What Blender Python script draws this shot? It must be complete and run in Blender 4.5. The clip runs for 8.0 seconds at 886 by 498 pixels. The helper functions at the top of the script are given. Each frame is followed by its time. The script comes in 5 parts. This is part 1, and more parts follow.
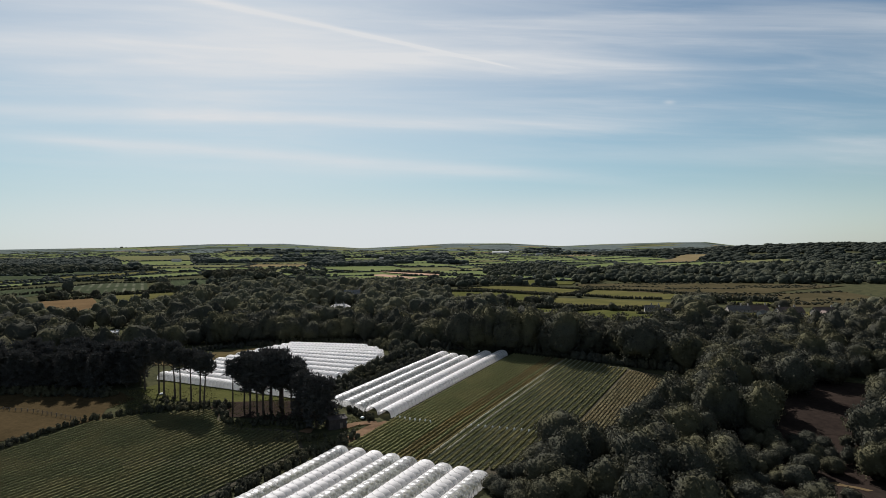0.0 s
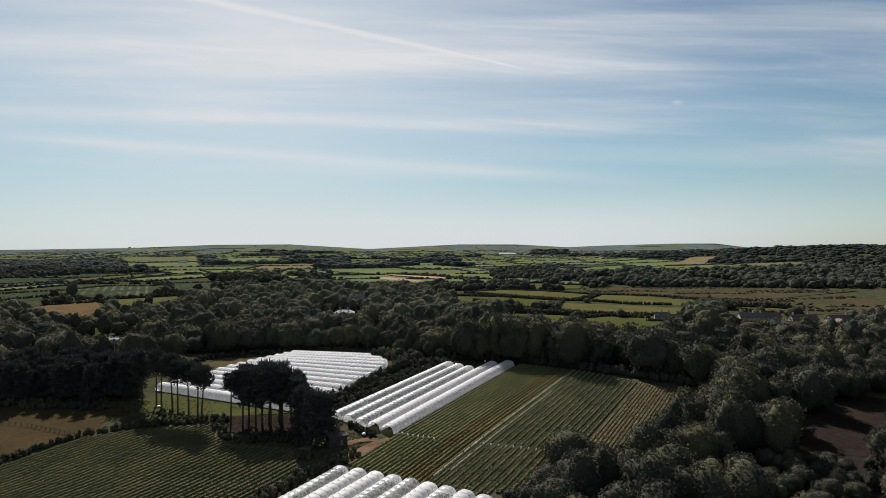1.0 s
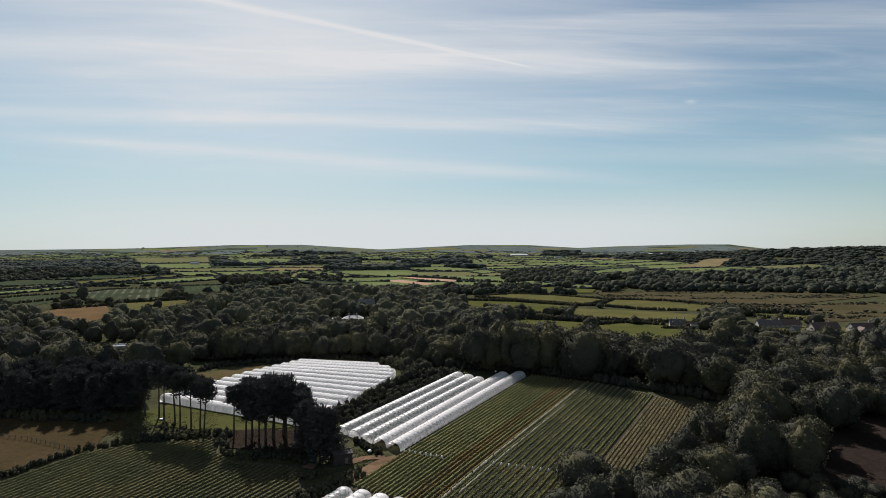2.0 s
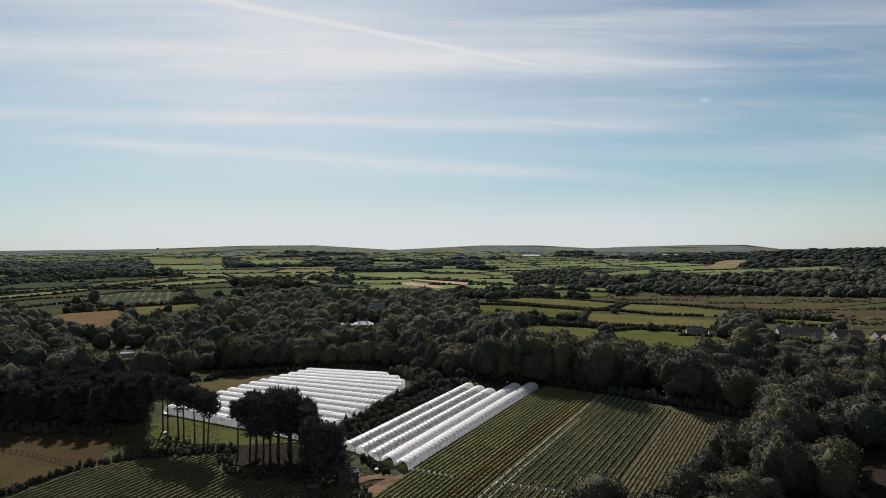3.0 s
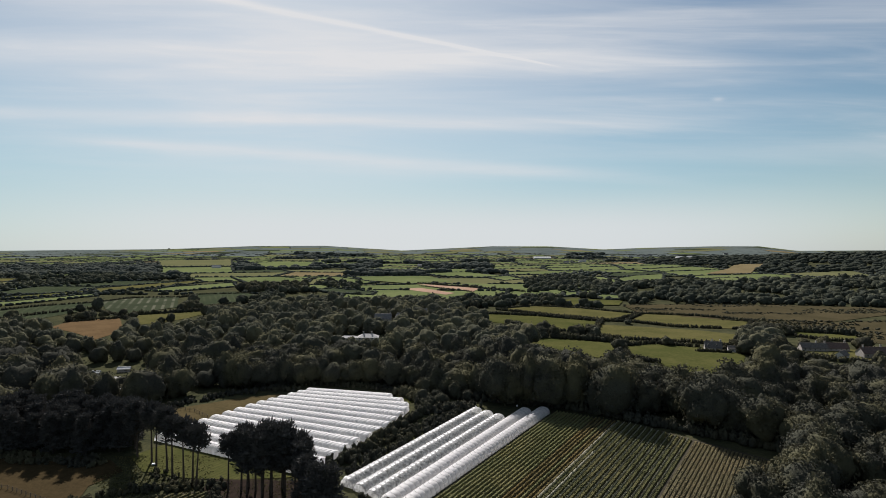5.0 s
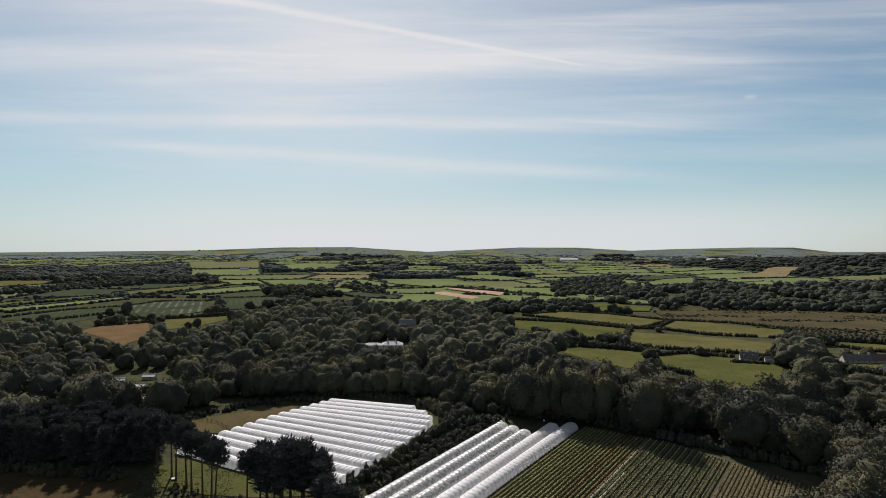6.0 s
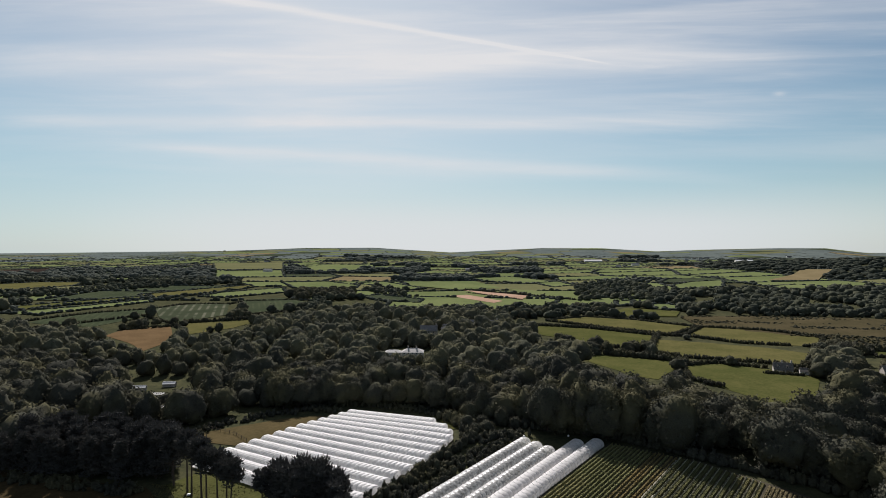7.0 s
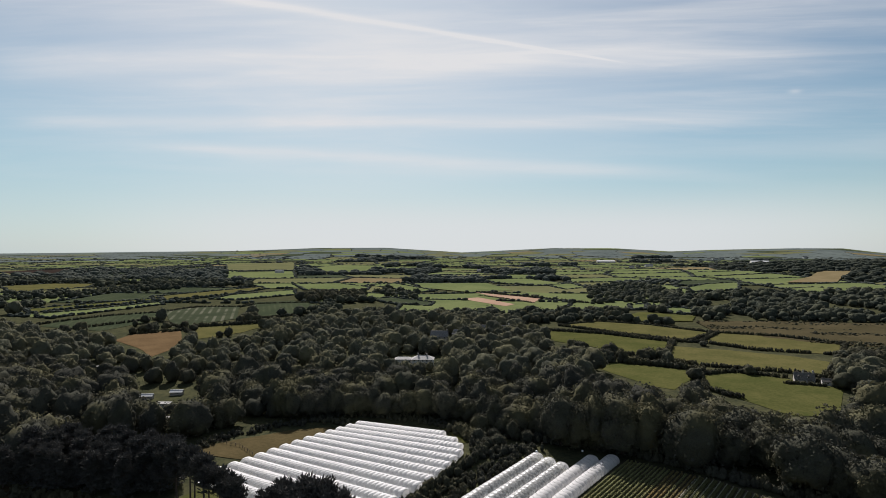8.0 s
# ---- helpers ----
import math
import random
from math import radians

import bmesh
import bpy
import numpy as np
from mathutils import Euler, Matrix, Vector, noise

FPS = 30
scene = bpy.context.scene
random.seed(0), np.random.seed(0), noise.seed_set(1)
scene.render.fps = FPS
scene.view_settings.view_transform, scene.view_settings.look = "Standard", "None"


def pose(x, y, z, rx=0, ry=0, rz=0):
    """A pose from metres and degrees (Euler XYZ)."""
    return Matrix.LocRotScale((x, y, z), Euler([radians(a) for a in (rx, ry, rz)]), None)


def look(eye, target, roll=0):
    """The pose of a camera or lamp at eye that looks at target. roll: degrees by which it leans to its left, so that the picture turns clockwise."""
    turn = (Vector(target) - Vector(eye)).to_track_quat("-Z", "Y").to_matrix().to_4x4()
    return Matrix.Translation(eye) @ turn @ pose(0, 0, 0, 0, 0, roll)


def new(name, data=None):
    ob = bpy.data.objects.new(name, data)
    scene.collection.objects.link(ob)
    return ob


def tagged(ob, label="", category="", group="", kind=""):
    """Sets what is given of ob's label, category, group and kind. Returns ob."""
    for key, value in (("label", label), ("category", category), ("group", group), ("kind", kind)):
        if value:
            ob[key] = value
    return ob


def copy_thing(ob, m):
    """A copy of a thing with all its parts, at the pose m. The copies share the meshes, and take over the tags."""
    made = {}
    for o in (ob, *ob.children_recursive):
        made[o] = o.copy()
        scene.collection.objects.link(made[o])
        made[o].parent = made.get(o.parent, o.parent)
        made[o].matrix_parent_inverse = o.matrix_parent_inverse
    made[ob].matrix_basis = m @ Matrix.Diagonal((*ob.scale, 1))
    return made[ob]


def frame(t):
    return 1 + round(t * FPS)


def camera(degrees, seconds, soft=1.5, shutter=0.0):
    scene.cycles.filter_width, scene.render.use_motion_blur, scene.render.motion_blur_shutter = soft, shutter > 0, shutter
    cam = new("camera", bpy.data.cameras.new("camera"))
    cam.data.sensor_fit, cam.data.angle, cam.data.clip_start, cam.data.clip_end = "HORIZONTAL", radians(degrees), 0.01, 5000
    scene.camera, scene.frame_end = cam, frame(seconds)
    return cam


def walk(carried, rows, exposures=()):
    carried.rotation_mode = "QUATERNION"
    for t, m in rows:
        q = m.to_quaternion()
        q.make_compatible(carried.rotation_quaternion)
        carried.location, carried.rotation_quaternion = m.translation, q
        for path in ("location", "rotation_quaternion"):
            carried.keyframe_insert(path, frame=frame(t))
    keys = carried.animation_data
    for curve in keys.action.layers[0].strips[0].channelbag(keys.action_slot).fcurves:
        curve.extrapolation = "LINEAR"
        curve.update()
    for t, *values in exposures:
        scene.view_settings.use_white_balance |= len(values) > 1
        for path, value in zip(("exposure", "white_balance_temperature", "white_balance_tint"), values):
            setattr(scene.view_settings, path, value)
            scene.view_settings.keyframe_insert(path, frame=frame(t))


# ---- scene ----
from mathutils.geometry import delaunay_2d_cdt

cam = camera(73.5, 8.0, soft=0.8)
PATH = [
    (0, (-1.80, 5.13, 63.38), (-1.79, 105.13, 63.09), -0.11),
    (0.5, (-1.38, 8.85, 65.26), (-2.13, 108.85, 65.00), -0.06),
    (1, (-0.96, 12.58, 67.15), (-2.09, 112.57, 66.92), -0.02),
    (1.5, (-0.54, 16.31, 69.06), (-2.45, 116.30, 68.82), 0.01),
    (2, (-0.14, 20.06, 70.97), (-3.18, 120.01, 70.75), 0.05),
    (3.5, (0.95, 31.30, 76.81), (-4.85, 131.13, 76.54), 0.06),
    (4, (1.24, 35.04, 78.80), (-4.90, 134.85, 78.48), 0.15),
    (5.5, (1.84, 46.21, 84.86), (-6.53, 145.86, 84.65), 0.10),
    (6, (1.92, 49.92, 86.92), (-9.28, 149.29, 86.75), 0.14),
    (6.5, (1.92, 53.60, 89.01), (-10.53, 152.82, 88.85), 0.13),
    (7, (1.86, 57.27, 91.12), (-13.10, 156.14, 90.95), 0.14),
    (7.5, (1.70, 60.91, 93.26), (-14.63, 159.57, 93.02), 0.14),
    (8, (1.46, 64.54, 95.42), (-15.44, 163.10, 95.15), 0.14),
]
walk(cam, [(t, look(eye, target, roll)) for t, eye, target, roll in PATH], [(0, 0.71, 6500, 11), (4, 0.72, 6540, 12), (8, 0.74, 6580, 13)])

# ---- world, sun, exposure ----
SUN_AZ, SUN_EL = 19.0, 37.0  # degrees left of +y, above the horizon


def link(nt, a, b):
    nt.links.new(a, b)


def math_node(nt, op, a, b=None, c=None, clamp=False):
    n = nt.nodes.new("ShaderNodeMath")
    n.operation, n.use_clamp = op, clamp
    for i, v in enumerate((a, b, c)):
        if v is None:
            continue
        if isinstance(v, (int, float)):
            n.inputs[i].default_value = v
        else:
            nt.links.new(v, n.inputs[i])
    return n.outputs[0]


def smooth_node(nt, v, lo, hi):
    n = nt.nodes.new("ShaderNodeMapRange")
    n.interpolation_type = "SMOOTHSTEP"
    nt.links.new(v, n.inputs[0])
    n.inputs[1].default_value, n.inputs[2].default_value = lo, hi
    n.inputs[3].default_value, n.inputs[4].default_value = 0, 1
    return n.outputs[0]


def mix_node(nt, fac, a, b):
    n = nt.nodes.new("ShaderNodeMix")
    n.data_type = "RGBA"
    for sock, v in ((n.inputs[0], fac), (n.inputs[6], a), (n.inputs[7], b)):
        if isinstance(v, (int, float)):
            sock.default_value = v
        elif isinstance(v, tuple):
            sock.default_value = (*v, 1)
        else:
            nt.links.new(v, sock)
    return n.outputs[2]


def noise_node(nt, vec, scale, detail=4.0, rough=0.5, dist=0.0):
    n = nt.nodes.new("ShaderNodeTexNoise")
    n.inputs["Scale"].default_value, n.inputs["Detail"].default_value = scale, detail
    n.inputs["Roughness"].default_value, n.inputs["Distortion"].default_value = rough, dist
    if vec is not None:
        nt.links.new(vec, n.inputs["Vector"])
    return n.outputs["Fac"]


def combine(nt, x, y, z=0.0):
    n = nt.nodes.new("ShaderNodeCombineXYZ")
    for i, v in enumerate((x, y, z)):
        if isinstance(v, (int, float)):
            n.inputs[i].default_value = v
        else:
            nt.links.new(v, n.inputs[i])
    return n.outputs[0]


def make_world():
    """Blue summer sky with thin cirrus streaks, one vapour trail and a pale band above the horizon."""
    w = bpy.data.worlds.new("sky")
    scene.world = w
    w.use_nodes = True
    nt = w.node_tree
    nt.nodes.clear()
    out = nt.nodes.new("ShaderNodeOutputWorld")
    bg = nt.nodes.new("ShaderNodeBackground")
    bg.inputs[1].default_value = 0.05
    sky = nt.nodes.new("ShaderNodeTexSky")
    sky.sky_type, sky.sun_disc = "NISHITA", False
    sky.sun_elevation, sky.sun_rotation = radians(SUN_EL), radians(-SUN_AZ)
    sky.air_density, sky.dust_density, sky.ozone_density = 1.0, 0.45, 1.5
    tc = nt.nodes.new("ShaderNodeTexCoord")
    sep = nt.nodes.new("ShaderNodeSeparateXYZ")
    link(nt, tc.outputs["Generated"], sep.inputs[0])
    x, y, z = sep.outputs
    ahead = smooth_node(nt, y, 0.05, 0.3)
    yy = math_node(nt, "MAXIMUM", y, 0.08)
    u, v = math_node(nt, "DIVIDE", x, yy), math_node(nt, "DIVIDE", z, yy)
    # cirrus: two layers drawn out along the horizon, a little tilted
    tilt = math_node(nt, "MULTIPLY_ADD", u, 0.035, v)
    n1 = noise_node(nt, combine(nt, math_node(nt, "MULTIPLY", u, 1.1), math_node(nt, "MULTIPLY", tilt, 13.0), 3.1), 1.0, 6, 0.55, 0.35)
    n2 = noise_node(nt, combine(nt, math_node(nt, "MULTIPLY", u, 2.6), math_node(nt, "MULTIPLY", tilt, 30.0), 8.4), 1.0, 5, 0.6, 0.5)
    streak = math_node(nt, "ADD", math_node(nt, "MULTIPLY", smooth_node(nt, n1, 0.36, 0.80), 0.50), math_node(nt, "MULTIPLY", smooth_node(nt, n2, 0.42, 0.82), 0.20))
    high = smooth_node(nt, v, 0.06, 0.2)
    streak = math_node(nt, "MULTIPLY", streak, math_node(nt, "MULTIPLY", high, math_node(nt, "MULTIPLY_ADD", smooth_node(nt, u, -0.95, -0.25), 0.4, 0.6)))

    def band(u0, v0, u1, v1, wide, lo, hi, amount):
        slope = (v1 - v0) / (u1 - u0)
        d = math_node(nt, "SUBTRACT", math_node(nt, "MULTIPLY_ADD", u, -slope, v), v0 - slope * u0)
        d = math_node(nt, "ADD", d, math_node(nt, "MULTIPLY", math_node(nt, "SUBTRACT", n1, 0.5), wide * 1.5))
        g = math_node(nt, "POWER", 2.718, math_node(nt, "MULTIPLY", math_node(nt, "POWER", math_node(nt, "DIVIDE", math_node(nt, "ABSOLUTE", d), wide), 2.0), -1.0))
        ends = math_node(nt, "MULTIPLY", smooth_node(nt, u, lo, lo + 0.25), math_node(nt, "SUBTRACT", 1.0, smooth_node(nt, u, hi - 0.3, hi)))
        g = math_node(nt, "MULTIPLY", g, ends)
        return math_node(nt, "MULTIPLY", math_node(nt, "MULTIPLY", g, amount), math_node(nt, "MULTIPLY_ADD", n2, 1.2, 0.3))

    streak = math_node(nt, "ADD", streak, band(-0.75, 0.232, 0.2, 0.205, 0.013, -1.1, 0.5, 0.42))
    streak = math_node(nt, "ADD", streak, band(-0.6, 0.18, 0.2, 0.12, 0.010, -0.85, 0.4, 0.34))
    streak = math_node(nt, "ADD", streak, band(-0.75, 0.34, 0.2, 0.30, 0.03, -1.2, 0.6, 0.38))
    # vapour trail
    slope = (0.2985 - 0.417) / (0.139 + 0.404)
    d = math_node(nt, "SUBTRACT", math_node(nt, "MULTIPLY_ADD", u, -slope, v), 0.2985 - slope * 0.139)
    d = math_node(nt, "ADD", d, math_node(nt, "MULTIPLY", math_node(nt, "SUBTRACT", n2, 0.5), 0.006))
    wide = math_node(nt, "MAXIMUM", math_node(nt, "MULTIPLY_ADD", u, -0.010, 0.0025), 0.0011)
    trail = math_node(nt, "POWER", 2.718, math_node(nt, "MULTIPLY", math_node(nt, "POWER", math_node(nt, "DIVIDE", math_node(nt, "ABSOLUTE", d), wide), 2.0), -1.0))
    trail = math_node(nt, "MULTIPLY", trail, math_node(nt, "SUBTRACT", 1.0, smooth_node(nt, u, 0.06, 0.145)))
    streak = math_node(nt, "ADD", streak, math_node(nt, "MULTIPLY", trail, 0.45))
    # one small scrap of cloud
    e1 = math_node(nt, "POWER", math_node(nt, "DIVIDE", math_node(nt, "ABSOLUTE", math_node(nt, "SUBTRACT", u, 0.382)), 0.009), 2.0)
    e2 = math_node(nt, "POWER", math_node(nt, "DIVIDE", math_node(nt, "ABSOLUTE", math_node(nt, "SUBTRACT", v, 0.2435)), 0.0035), 2.0)
    scrap = math_node(nt, "POWER", 2.718, math_node(nt, "MULTIPLY", math_node(nt, "ADD", e1, e2), -1.0))
    streak = math_node(nt, "ADD", streak, math_node(nt, "MULTIPLY", scrap, 0.3))
    # thin veil towards the sun
    sd = Vector((-math.sin(radians(SUN_AZ)) * math.cos(radians(SUN_EL)), math.cos(radians(SUN_AZ)) * math.cos(radians(SUN_EL)), math.sin(radians(SUN_EL))))
    dot = nt.nodes.new("ShaderNodeVectorMath")
    dot.operation = "DOT_PRODUCT"
    link(nt, tc.outputs["Generated"], dot.inputs[0])
    dot.inputs[1].default_value = sd
    veil = smooth_node(nt, dot.outputs["Value"], 0.72, 1.0)
    # even cloud behind the camera, unseen, added to fill the shaded sides
    behind = math_node(nt, "MULTIPLY", math_node(nt, "SUBTRACT", 1.0, ahead), 0.15)
    streak = math_node(nt, "ADD", math_node(nt, "MULTIPLY", streak, ahead), behind)
    streak = math_node(nt, "ADD", streak, math_node(nt, "MULTIPLY", veil, 0.42), clamp=True)
    tint = nt.nodes.new("ShaderNodeMix")
    tint.data_type, tint.blend_type = "RGBA", "MULTIPLY"
    tint.inputs[0].default_value = 1.0
    link(nt, sky.outputs[0], tint.inputs[6])
    tint.inputs[7].default_value = (0.78, 0.885, 0.865, 1)
    pale = math_node(nt, "SUBTRACT", 1.0, smooth_node(nt, z, 0.05, 0.34))
    east = math_node(nt, "MULTIPLY_ADD", smooth_node(nt, u, 0.1, 0.8), -0.36, 0.6)
    base = mix_node(nt, math_node(nt, "MULTIPLY", pale, east), tint.outputs[2], PALE)
    col = mix_node(nt, streak, base, CLOUD)
    haze = math_node(nt, "SUBTRACT", 1.0, smooth_node(nt, z, 0.025, 0.115))
    col = mix_node(nt, math_node(nt, "MULTIPLY", haze, math_node(nt, "MULTIPLY_ADD", smooth_node(nt, math_node(nt, "ABSOLUTE", math_node(nt, "ADD", u, 0.1)), 0.25, 0.9), -0.6, 0.87)), col, HAZE)
    link(nt, col, bg.inputs[0])
    link(nt, bg.outputs[0], out.inputs[0])


CLOUD, HAZE, PALE = (8.7, 8.95, 9.15), (8.2, 8.7, 8.95), (4.45, 6.75, 8.1)
make_world()
sun = new("sun", bpy.data.lights.new("sun", "SUN"))
sun.data.energy, sun.data.angle, sun.data.color = 5.0, radians(0.5), (1.0, 0.968, 0.95)
sun_dir = Vector((-math.sin(radians(SUN_AZ)) * math.cos(radians(SUN_EL)), math.cos(radians(SUN_AZ)) * math.cos(radians(SUN_EL)), math.sin(radians(SUN_EL))))
sun.matrix_world = look(sun_dir * 300, (0, 0, 0))


# ---- materials ----
def material(name):
    m = bpy.data.materials.new(name)
    m.use_nodes = True
    nt = m.node_tree
    return m, nt, nt.nodes["Principled BSDF"]


def position(nt):
    return nt.nodes.new("ShaderNodeNewGeometry").outputs["Position"]


def bump(nt, bsdf, height, strength, distance):
    b = nt.nodes.new("ShaderNodeBump")
    b.inputs["Strength"].default_value, b.inputs["Distance"].default_value = strength, distance
    link(nt, height, b.inputs["Height"])
    link(nt, b.outputs[0], bsdf.inputs["Normal"])


def soil_mat(name, a, b, fine=0.9, broad=0.03, rough=0.95, rows=None):
    """Grass or soil: two colours mixed at two scales; rows = (angle in degrees, metres apart, colour, amount) for drilled lines."""
    m, nt, bsdf = material(name)
    p = position(nt)
    nb, nf = noise_node(nt, p, broad, 5, 0.6), noise_node(nt, p, fine, 4, 0.65)
    k = math_node(nt, "ADD", math_node(nt, "MULTIPLY", smooth_node(nt, nb, 0.3, 0.7), 0.65), math_node(nt, "MULTIPLY", smooth_node(nt, nf, 0.32, 0.68), 0.5))
    k = math_node(nt, "SUBTRACT", k, 0.12, clamp=True)
    col = mix_node(nt, k, a, b)
    if rows:
        ang, gap, tint, amount = rows
        sep = nt.nodes.new("ShaderNodeSeparateXYZ")
        link(nt, p, sep.inputs[0])
        c = math_node(nt, "ADD", math_node(nt, "MULTIPLY", sep.outputs[0], math.cos(radians(ang))), math_node(nt, "MULTIPLY", sep.outputs[1], math.sin(radians(ang))))
        c = math_node(nt, "SINE", math_node(nt, "MULTIPLY", c, 2 * math.pi / gap))
        c = math_node(nt, "MULTIPLY", smooth_node(nt, c, 0.1, 0.9), math_node(nt, "MULTIPLY", smooth_node(nt, nb, 0.35, 0.6), amount))
        col = mix_node(nt, c, col, tint)
    link(nt, col, bsdf.inputs["Base Color"])
    bsdf.inputs["Roughness"].default_value = rough
    bsdf.inputs["Specular IOR Level"].default_value = 0.0
    bump(nt, bsdf, nf, 0.5, 0.3)
    return m


def leaf_mat(name, dark, light, warm, lit=0.3, grain=1.3, patchy=0.5):
    """Foliage: each tuft its own shade, drifting from tree to tree; some light passes through the leaves."""
    m, nt, bsdf = material(name)
    geo = nt.nodes.new("ShaderNodeNewGeometry")
    drift = smooth_node(nt, noise_node(nt, geo.outputs["Position"], 0.055, 2, 0.5), 0.42, 0.66)
    isl = geo.outputs["Random Per Island"]
    speck = smooth_node(nt, noise_node(nt, geo.outputs["Position"], grain * 1.3, 4, 0.75), 0.36, 0.64)
    col = mix_node(nt, math_node(nt, "ADD", math_node(nt, "MULTIPLY", isl, patchy), math_node(nt, "MULTIPLY", speck, patchy)), dark, light)
    col = mix_node(nt, math_node(nt, "MULTIPLY", drift, 0.55), col, warm)
    link(nt, col, bsdf.inputs["Base Color"])
    bsdf.inputs["Roughness"].default_value = 0.85
    bsdf.inputs["Specular IOR Level"].default_value = 0.0
    bump(nt, bsdf, noise_node(nt, geo.outputs["Position"], grain * 1.1, 4, 0.75), 0.9, 0.95 / grain)
    tr = nt.nodes.new("ShaderNodeBsdfTranslucent")
    link(nt, col, tr.inputs[0])
    mix = nt.nodes.new("ShaderNodeMixShader")
    mix.inputs[0].default_value = lit
    link(nt, bsdf.outputs[0], mix.inputs[1])
    link(nt, tr.outputs[0], mix.inputs[2])
    link(nt, mix.outputs[0], nt.nodes["Material Output"].inputs[0])
    return m


def film_mat(name, colour, clear, gloss):
    """Polythene film: lets part of the light straight through, scatters the rest; dusty patches."""
    m, nt, bsdf = material(name)
    p = position(nt)
    n = noise_node(nt, p, 0.7, 4, 0.6)
    link(nt, mix_node(nt, n, tuple(c * 0.88 for c in colour), colour), bsdf.inputs["Base Color"])
    bsdf.inputs["Roughness"].default_value = gloss
    bump(nt, bsdf, noise_node(nt, p, 2.2, 3, 0.6), 0.4, 0.12)
    tl = nt.nodes.new("ShaderNodeBsdfTranslucent")
    tl.inputs[0].default_value = (*colour, 1)
    tp = nt.nodes.new("ShaderNodeBsdfTransparent")
    mix = nt.nodes.new("ShaderNodeMixShader")
    mix.inputs[0].default_value = 0.6
    bsdf.inputs["Specular IOR Level"].default_value = 0.55
    link(nt, bsdf.outputs[0], mix.inputs[1])
    link(nt, tl.outputs[0], mix.inputs[2])
    top = nt.nodes.new("ShaderNodeMixShader")
    link(nt, math_node(nt, "MULTIPLY_ADD", smooth_node(nt, noise_node(nt, p, 0.9, 3, 0.6), 0.35, 0.65), clear * 0.9, clear * 0.6, clamp=True), top.inputs[0])
    link(nt, mix.outputs[0], top.inputs[1])
    link(nt, tp.outputs[0], top.inputs[2])
    link(nt, top.outputs[0], nt.nodes["Material Output"].inputs[0])
    return m


def plain_mat(name, a, b, scale=1.5, rough=0.7, metal=0.0):
    m, nt, bsdf = material(name)
    n = noise_node(nt, position(nt), scale, 5, 0.65)
    link(nt, mix_node(nt, smooth_node(nt, n, 0.3, 0.7), a, b), bsdf.inputs["Base Color"])
    bsdf.inputs["Roughness"].default_value, bsdf.inputs["Metallic"].default_value = rough, metal
    bsdf.inputs["Specular IOR Level"].default_value = 0.5 if rough < 0.3 else 0.15
    bump(nt, bsdf, n, 0.3, 0.03)
    return m


M_GROUND = soil_mat("rough_grass", (0.028, 0.031, 0.018), (0.064, 0.062, 0.032), fine=0.6, broad=0.12)
M_MOOR = soil_mat("moor_grass", (0.040, 0.035, 0.019), (0.066, 0.054, 0.030), broad=0.04, fine=0.35)
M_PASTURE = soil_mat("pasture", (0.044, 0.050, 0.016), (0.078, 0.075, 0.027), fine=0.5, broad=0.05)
# far grass, hay and moor colours lightened and greyed to stand for haze
M_FARPASTURE = soil_mat("hazed_pasture", (0.074, 0.092, 0.038), (0.116, 0.132, 0.056), fine=0.2, broad=0.012)
M_FARHAY = soil_mat("hazed_hay", (0.080, 0.084, 0.040), (0.112, 0.108, 0.053), fine=0.2, broad=0.012)
M_HILL = soil_mat("hazed_moor", (0.064, 0.078, 0.074), (0.100, 0.116, 0.106), fine=0.03, broad=0.005)
M_DRY = soil_mat("dry_paddock", (0.036, 0.027, 0.014), (0.060, 0.043, 0.022), fine=0.6)
M_OLIVE = soil_mat("olive_pasture", (0.057, 0.057, 0.021), (0.093, 0.083, 0.033), fine=0.5, broad=0.05)
M_AFTERMATH = soil_mat("mown_olive_grass", (0.056, 0.045, 0.022), (0.086, 0.066, 0.033), fine=0.5)
M_STRIP = soil_mat("olive_rough_strip", (0.046, 0.050, 0.017), (0.078, 0.076, 0.028), fine=0.5, broad=0.1, rows=(150, 1.8, (0.034, 0.037, 0.015), 0.6))
M_STRAW = soil_mat("straw_stubble", (0.110, 0.088, 0.046), (0.160, 0.126, 0.070), fine=0.6)
M_ORANGE = soil_mat("ripe_barley", (0.080, 0.053, 0.028), (0.116, 0.077, 0.040), fine=0.6, broad=0.06)
M_PINK = soil_mat("bare_pink_soil", (0.230, 0.150, 0.105), (0.300, 0.205, 0.145), fine=0.6)
M_DARKCROP = soil_mat("dark_green_crop", (0.028, 0.036, 0.021), (0.042, 0.050, 0.028), rows=(27, 7, (0.055, 0.063, 0.036), 0.6))
M_PLOUGH = soil_mat("drilled_crop", (0.030, 0.037, 0.022), (0.046, 0.052, 0.031), rows=(27, 9, (0.105, 0.104, 0.074), 0.85))
M_SOIL = soil_mat("brown_soil", (0.040, 0.036, 0.027), (0.075, 0.066, 0.046), fine=0.8)
# brown earth made darker to carry the shade of the trees over it
M_CLEARING = soil_mat("shade_darkened_brown_ground", (0.017, 0.013, 0.011), (0.034, 0.025, 0.020), fine=0.5)
M_TRACK = soil_mat("orange_dirt", (0.090, 0.058, 0.036), (0.165, 0.106, 0.066), fine=0.5, broad=0.2)
M_SAND = soil_mat("sandy_path", (0.090, 0.064, 0.034), (0.140, 0.102, 0.056), fine=0.8)
M_LEAF = leaf_mat("broad_leaves", (0.038, 0.038, 0.035), (0.072, 0.073, 0.053), (0.118, 0.109, 0.057), 0.14)
